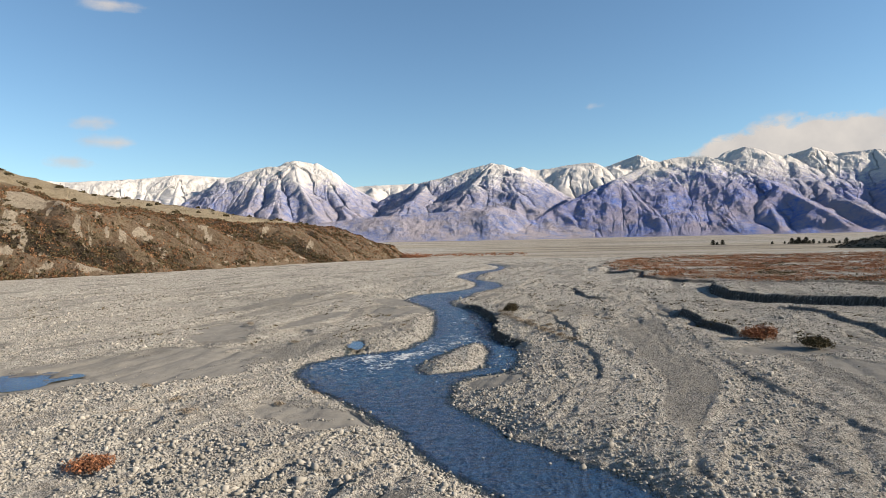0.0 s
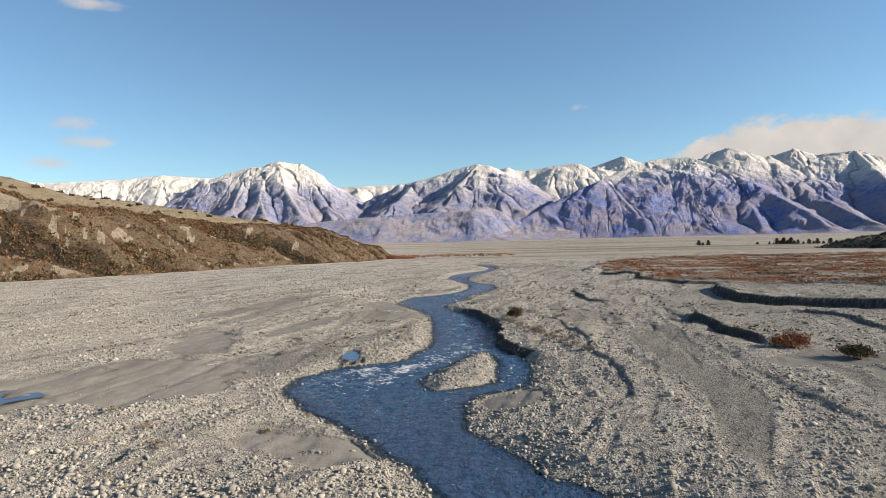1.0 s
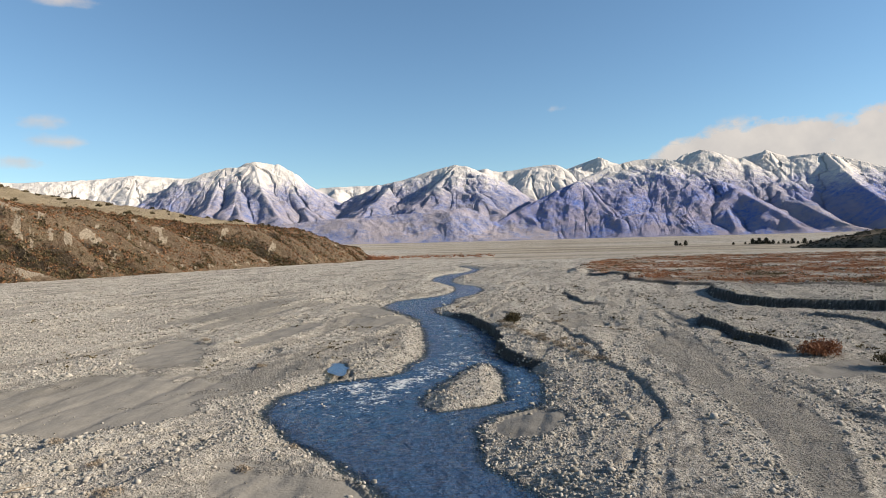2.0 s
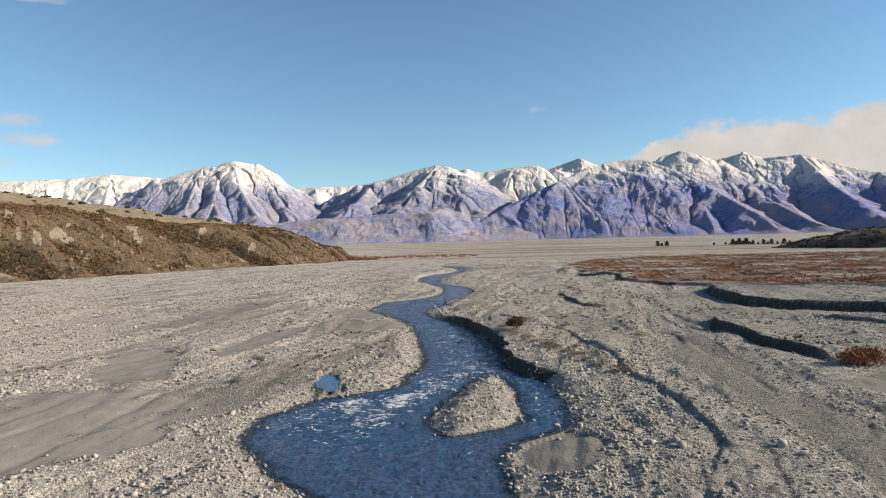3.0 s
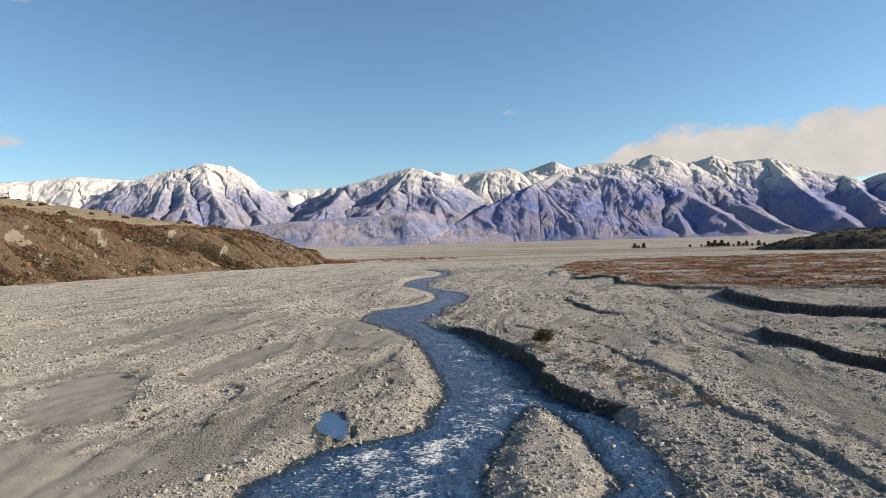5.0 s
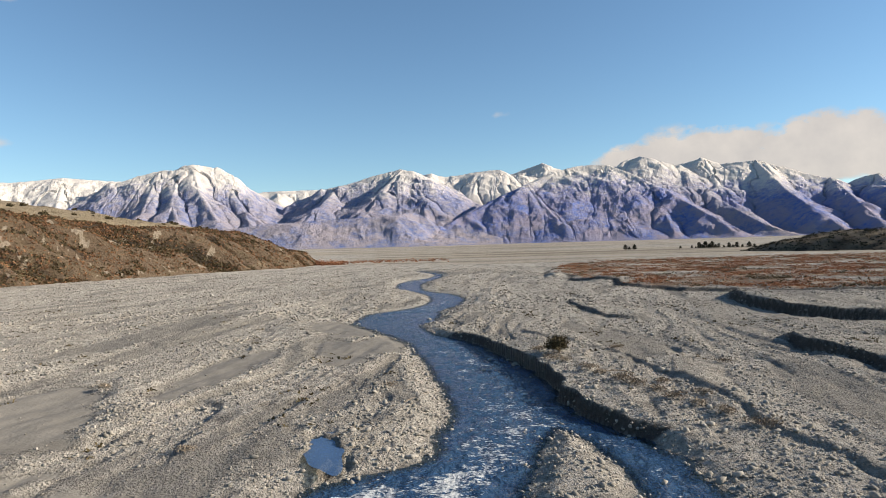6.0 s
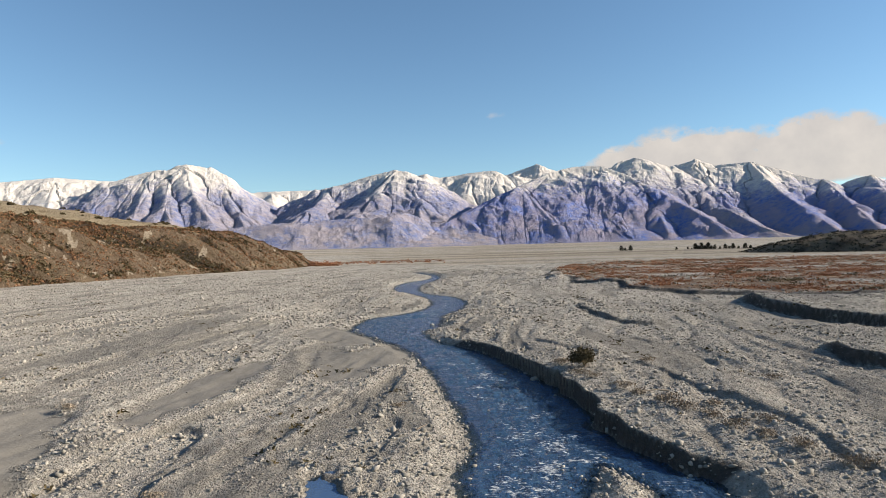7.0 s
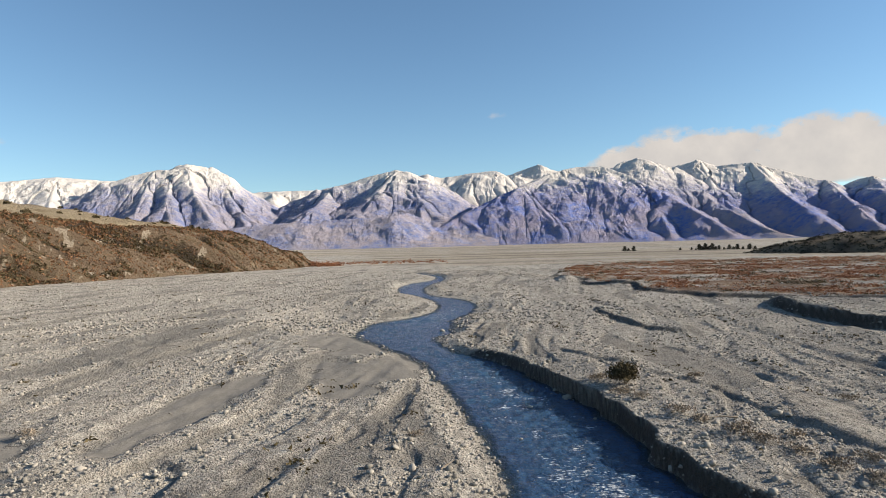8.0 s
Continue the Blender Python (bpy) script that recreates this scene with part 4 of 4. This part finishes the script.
def build_scrub():
    rng = np.random.default_rng(31)
    # the scarp: dense in the gullies, thin on the bare ribs
    yy, s = rng.uniform(150, 520, 34000), rng.uniform(1, 66, 34000)
    x, y, z, t, rib, over = hill_at(yy, s)
    ok = (t < 1) | (over < 5)
    belt = (t > .84) & (over < 5)
    want = smooth((.78 - rib + .40 * fbm(yy / 12, s / 9, 341, 3)) / .3) * .93 + .07
    want = np.maximum(want, .55 * belt * smooth(.8 + fbm(yy / 9, s / 5, 343, 3)))
    ok &= (rng.uniform(size=len(yy)) < want) & ~((t > .74) & (t < 1) & (yy > 229) & (yy < 257))
    pts = np.stack([x, y, z - .15], -1)[ok]
    half = rng.uniform(size=len(pts)) < np.where(belt, .35, .62)[ok]
    scatter_stuff("scarp_scrub", pts[half], .6, 1.9, .8, 20, .30, SCARP_LEAF, "dark olive scrub covering the eroded scarp", "scrub", 32)
    scatter_stuff("scarp_heath", pts[~half], .5, 1.5, .7, 14, .3, TAWNY, "rust-brown low heath on the eroded scarp", "scrub", 33)
    yy, s = rng.uniform(150, 510, 15000), rng.uniform(.5, 56, 15000)
    x, y, z, t, rib, over = hill_at(yy, s)
    ok = ((t < 1) | (over < 8)) & (fbm(yy / 11, s / 6, 321, 3, .6) < .30) & (rng.uniform(size=len(yy)) < .95) & ~((t > .74) & (t < 1) & (yy > 229) & (yy < 257))
    scatter_stuff("scarp_tussock", np.stack([x, y, z - .1], -1)[ok], .3, 1.0, .7, 9, .26, TAWNY, "tawny tussock grass on the eroded scarp", "scrub", 39)
    # red heath flat right of the river
    x, y = rng.uniform(40, 420, 60000), rng.uniform(125, 420, 60000)
    heath = terrain(x, y)[4]
    ok = (rng.uniform(size=len(x)) < heath * .8 * smooth(.55 + fbm(x / 18, y / 9, 351, 3) * 1.3)) & (np.arctan2(x, y) < 1.0)
    ok &= rng.uniform(size=len(x)) < np.clip(1.3 - y / 420, .3, 1)
    x, y = x[ok][:14000], y[ok][:14000]
    z = terrain(x, y)[0]
    half = fbm(x / 30, y / 12, 352, 3) + rng.normal(0, .25, len(x)) > -.30
    pts = np.stack([x, y, z - .05], -1)
    scatter_stuff("red_heath", pts[half], .7, 2.5, .40, 26, .14, RUST, "rust-red matted heath on the river flat", "scrub", 34)
    scatter_stuff("olive_heath", pts[~half], .6, 2.1, .42, 22, .13, OLIVE, "dark olive-brown scrub among the red heath", "scrub", 35)
    # red thicket at the nose of the hill and along the far gravel edge
    x = np.r_[rng.normal(-66, 5, 130), rng.uniform(-62, 30, 200)]
    y = np.r_[rng.normal(498, 8, 130), rng.normal(560, 26, 200)]
    pts = np.stack([x, y, terrain(x, y)[0] - .1], -1)
    scatter_stuff("red_thicket", pts, .6, 2.3, .8, 26, .26, RUST, "rust-red thicket at the foot of the hill", "scrub", 36)
    x, y = rng.normal(-63, 6, 60), rng.normal(492, 8, 60)
    pts = np.stack([x, y, terrain(x, y)[0] - .1], -1)
    scatter_stuff("toe_thicket", pts, 1.6, 4.2, 1.1, 60, .34, RUST, "tall rust-red thicket at the nose of the hill", "scrub", 40)
    # dark mats in streaks over the gravel flats
    y = 45 + 330 * rng.uniform(size=30000) ** 1.3
    x = rng.uniform(-1, 1, 30000) * (15 + .75 * y)
    gap = river_gap(x, y)[0]
    u, v = x * .97 - y * .22, x * .22 + y * .97
    ok = (fbm(u / 7, v / 11, 381, 4, .6) > .50) & (gap > 3) & (y > 62) & (x < 45) & (x > -.5 * y - 30)
    x, y = x[ok][:4000], y[ok][:4000]
    pts = np.stack([x, y, terrain(x, y)[0] - .03], -1)
    scatter_stuff("mat_scrub", pts, .12, .55, .30, 12, .08, OLIVE, "dark low mats of scrub in streaks on gravel", "scrub", 38)
    # knoll scrub
    x, y = rng.uniform(270, 560, 5000), rng.uniform(380, 620, 5000)
    z = knoll_z(x, y)
    ok = (z > -.5) & (rng.uniform(size=len(x)) < smooth(.7 + fbm(x / 22, y / 22, 361, 3) + (365 - x) / 70))
    pts = np.stack([x, y, z - .1], -1)[ok]
    scatter_stuff("knoll_scrub", pts, .9, 2.6, .85, 24, .32, DARK, "dark evergreen scrub on the knoll", "scrub", 37)


build_scrub()


def build_grass_shrubs():
    rng = np.random.default_rng(41)
    kinds = [shrub("hill_shrub", 1.5, 1.5, 210, .20, OLIVE, 51, "dark shrub dotted on the tawny grass slope", "shrubs on the hill", stems=4),
             shrub("hill_shrub", 1.3, 1.1, 180, .20, OLIVE, 52, "dark shrub dotted on the tawny grass slope", "shrubs on the hill", stems=4)]
    n = 0
    while n < 290:
        yy, s = rng.uniform(170, 470), rng.uniform(40, 300)
        x, y, z, t, rib, over = hill_at(np.array([yy]), np.array([s]))
        if over[0] < 3 or vnoise(np.array([yy / 25]), np.array([s / 18]), 371)[0] < -.1 + rng.uniform(-.3, .2):
            continue
        m = pose(float(x[0]), float(y[0]), float(z[0]) - .15, 0, 0, rng.uniform(0, 360)) @ Matrix.Scale(rng.uniform(.55, 1.35), 4)
        if n < 2:
            kinds[n].matrix_basis = m
        else:
            copy_thing(kinds[n % 2], m)
        n += 1


build_grass_shrubs()

# ---------- driftwood ----------
def driftwood(seed, size):
    rng = np.random.default_rng(seed)
    root = tagged(new("driftwood"), "bleached grey driftwood branch lying on river stones", "driftwood", "driftwood on the gravel")
    p = np.cumsum(np.r_[[[0, 0, .05]], rng.normal([size / 4, 0, .01], [.03, size * .06, .03], (4, 3))], 0)
    part("branch", *tube(p, .035 * size, .012 * size, 6), TWIG, root)
    q = np.array([p[2], p[2] + (size * .2, size * .18, .08), p[2] + (size * .36, size * .22, .13)])
    part("twig", *tube(q, .016 * size, .006 * size, 5), TWIG, root)
    return root


wood = driftwood(61, 1.3)
set_down(wood, -16.6, 28.5, 0, 25)
for dx, dy, sc, turn in [(-19.2, 26.0, .9, 130), (-14.2, 31.0, .8, -20), (-9.5, 69.0, .8, 70), (5.5, 72.6, 1.2, 200), (7.2, 66.0, 1.1, 260), (-22.4, 34.4, .9, 45)]:
    copy_thing(wood, pose(dx, dy, ground_z(dx, dy) + .04, 0, 0, turn) @ Matrix.Scale(sc, 4))

# ---------- stones ----------
def ico(level):
    bm = bmesh.new()
    bmesh.ops.create_icosphere(bm, subdivisions=level, radius=1)
    bm.verts.ensure_lookup_table()
    v = np.array([q.co[:] for q in bm.verts])
    f = np.array([[q.index for q in p.verts] for p in bm.faces])
    bm.free()
    return v, f


OCTA = (np.array([(1, 0, 0), (-1, 0, 0), (0, 1, 0), (0, -1, 0), (0, 0, 1), (0, 0, -1)], float),
        np.array([(0, 2, 4), (2, 1, 4), (1, 3, 4), (3, 0, 4), (2, 0, 5), (1, 2, 5), (3, 1, 5), (0, 3, 5)]))


def stones_mesh(name, x, y, z, size, base, rng, label):
    v, f = base
    n, k = len(x), len(v)
    w = v[None] * (1 + rng.uniform(-.38, .38, (n, k, 1)))
    w = w * np.stack([rng.uniform(.85, 1.25, n), rng.uniform(.65, 1.0, n), rng.uniform(.42, .8, n)], -1)[:, None]
    tilt = rng.normal(0, .35, n)
    c, s = np.cos(tilt)[:, None], np.sin(tilt)[:, None]
    w = np.stack([w[..., 0] * c - w[..., 2] * s, w[..., 1], w[..., 0] * s + w[..., 2] * c], -1)
    a = rng.uniform(0, 2 * np.pi, n)
    c, s = np.cos(a)[:, None], np.sin(a)[:, None]
    w = np.stack([w[..., 0] * c - w[..., 1] * s, w[..., 0] * s + w[..., 1] * c, w[..., 2]], -1)
    w = w * (size * .5)[:, None, None] + np.stack([x, y, z + size * .10], -1)[:, None]
    faces = (f[None] + (np.arange(n) * k)[:, None, None]).reshape(-1, 3)
    me = raw_mesh(bpy.data.meshes.new(name), w.reshape(-1, 3), faces)
    return place_mesh(name, me, STONE, None, label, "stones", kind="stuff")


def sample_stones(n, y0, y1, power, rng, wide=.82):
    y = y0 + (y1 - y0) * rng.uniform(size=n) ** power
    x = rng.uniform(-1, 1, n) * (18 + wide * y) - 3 + .03 * y
    z, sand, wet, straw, heath, stony, _ = terrain(x, y)
    gap, _ = river_gap(x, y)
    gap = np.maximum(gap, isle_gap(x, y))
    pool = np.ones(n, bool)
    for cx, cy, rx, ry, turn in POOLS:
        pool &= blob(x, y, cx, cy, rx, ry, turn) > 1.02
    return x, y, z, stony * (1 - np.where(gap > .15, wet, 0)), sand, gap, pool


def build_stones():
    rng = np.random.default_rng(71)
    # cobbles
    x, y, z, stony, sand, gap, pool = sample_stones(170000, 17, 135, 1.25, rng)
    p = (.06 + .94 * stony ** 1.6) * np.where(gap > 0, 1, np.exp(gap / .35) * .6 + .13 * smooth((y - 46) / 4) * smooth((104 - y) / 30) * (gap > -3.5)) * (1 - .85 * sand)
    ok = pool & (rng.uniform(size=len(x)) < p)
    x, y, z, stony = x[ok][:34000], y[ok][:34000], np.where(gap < 0, WATER_Z - .03, z)[ok][:34000], stony[ok][:34000]
    size = np.exp(rng.normal(-1.95, .38, len(x))) * (.8 + .45 * stony) * (1 + np.clip(y - 70, 0, 60) / 120)
    stones_mesh("river_cobbles", x, y, z, np.clip(size, .1, .62), ico(1), rng, "grey rounded river cobbles strewn over the bed")
    # pebbles
    x, y, z, stony, sand, gap, pool = sample_stones(190000, 17, 105, 1.3, rng)
    p = (.12 + .88 * stony) * np.where(gap > 0, 1, np.exp(gap / .3) * .5) * (1 - .8 * sand)
    ok = pool & (rng.uniform(size=len(x)) < p)
    x, y, z = x[ok][:50000], y[ok][:50000], z[ok][:50000]
    size = np.clip(np.exp(rng.normal(-2.2, .28, len(x))) * (1 + np.clip(y - 65, 0, 60) / 90), .07, .24)
    stones_mesh("river_pebbles", x, y, z, size, OCTA, rng, "small grey pebbles lying between the cobbles")
    # coarse stones on the far flats
    x, y, z, stony, sand, gap, pool = sample_stones(40000, 125, 330, 1.4, rng, .6)
    ok = pool & (rng.uniform(size=len(x)) < stony * .6) & (gap > .5)
    x, y = x[ok][:10500], y[ok][:10500]
    for cx, cy, rx, ry, h in HEAPS:
        x, y = np.r_[x, rng.normal(cx, rx * .8, 130)], np.r_[y, rng.normal(cy, ry * .8, 130)]
    z = terrain(x, y)[0]
    stones_mesh("far_cobbles", x, y, z, np.exp(rng.normal(-.95, .3, len(x))), OCTA, rng, "coarse grey stones on the farther gravel bars")


build_stones()


def boulder_mesh(seed):
    rng = np.random.default_rng(seed)
    v, f = ico(2)
    w = v * (1 + .20 * np.sin(v @ rng.normal(0, 2.4, 3) + rng.uniform(0, 6)) + .10 * np.sin(v @ rng.normal(0, 5, 3)))[:, None]
    for _ in range(9):
        nrm = rng.normal(size=3)
        nrm /= np.linalg.norm(nrm)
        over = np.clip(w @ nrm - rng.uniform(.45, .72), 0, None)
        w = w - over[:, None] * nrm * .85
    w = w * (rng.uniform(.9, 1.2), rng.uniform(.65, .95), rng.uniform(.5, .75)) * .5
    me = raw_mesh(bpy.data.meshes.new("boulder"), w, f)
    me.materials.append(STONE)
    return me


def build_boulders():
    rng = np.random.default_rng(81)
    shapes = [boulder_mesh(90 + k) for k in range(8)]
    # centre, spread, count
    beds = [(-10.2, 63.0, 2.6, 4.2, 70), (-10.0, 72, 2.0, 6, 30), (2.5, 36.0, 3.0, 6, 40), (5.2, 53, 2.6, 5, 44), (7.8, 62, 2.2, 5, 26), (-12, 29, 5, 5, 34),
            (-6.5, 50.5, 1.0, 1.0, 4), (-13.5, 53.0, 1.2, 2.4, 16), (9, 30, 5, 5, 14), (1.8, 72, .6, 9, 20)]
    for cx, cy, sx, sy, n in beds:
        x, y = rng.normal(cx, sx, n), rng.normal(cy, sy, n)
        z = terrain(x, y)[0]
        gap = np.maximum(river_gap(x, y)[0], isle_gap(x, y))
        for k in range(n):
            if gap[k] < -1.0:
                continue
            size = float(np.clip(np.exp(rng.normal(-1.2, .24)), .2, .5))
            ob = new("boulder", shapes[int(rng.integers(8))])
            ob.matrix_basis = pose(float(x[k]), float(y[k]), float(z[k]) + size * .12, rng.normal(0, 12), rng.normal(0, 12), rng.uniform(0, 360)) @ Matrix.Scale(size, 4)
            tagged(ob, "pale grey worn boulder resting on river gravel" if gap[k] > .6 else "wet grey boulder at the edge of the river", "boulder", "boulders on the riverbed")


build_boulders()

# ---------- clouds, far behind the mountains ----------
def build_cloud(name, az0, az1, el0, el1, shape, material, label):
    az, el = np.meshgrid(np.radians(np.linspace(az0, az1, 80)), np.linspace(el0, el1, 40))
    d = 4870.0
    X, Y, Z = d * np.sin(az), d * np.cos(az), 10 + d * el / 1000
    me = grid_mesh(name, X, Y, Z)
    s = shape(np.degrees(az), el)
    masks(me, "body", s, 0 * s, 0 * s, 0 * s)
    ob = place_mesh(name, me, material, None, label, "cloud", kind="structure")
    ob.visible_shadow = False


def bank_shape(az, el):
    top = lerp_table(az, [(14, 118), (16.5, 132), (19, 145), (22.9, 159), (28.6, 161), (31, 151), (33, 164), (36, 162), (39, 154), (45, 158), (52, 150)])
    return np.clip(.55 + (top - el) / 34, 0, 1.1) * smooth((az - 14.5) / 4.5) * smooth((el - 70) / 20)


def wisp_shape(az, el):
    out = 0 * az
    for a, e, wa, we in [(-33.4, 176, 1.5, 9), (-32.2, 150, 1.9, 8), (-35.0, 121, 1.6, 9), (-31.6, 342, 2.2, 7), (8.8, 205, .8, 6)]:
        out = np.maximum(out, np.exp(-((az - a) / wa) ** 2 - ((el - e) / we) ** 2) * (.55 if a > 0 else 1))
    return out


build_cloud("cloud_bank", 14, 52, 60, 235, bank_shape, make_cloud("cloud_bank", 1.42, 1.80, 1, .95), "warm white cumulus bank behind the eastern mountains")
build_cloud("cloud_wisps", -46, 14, 95, 365, wisp_shape, make_cloud("cloud_wisps", 1.25, 2.3, 2, .9), "thin pale wisps of cloud in the blue sky")
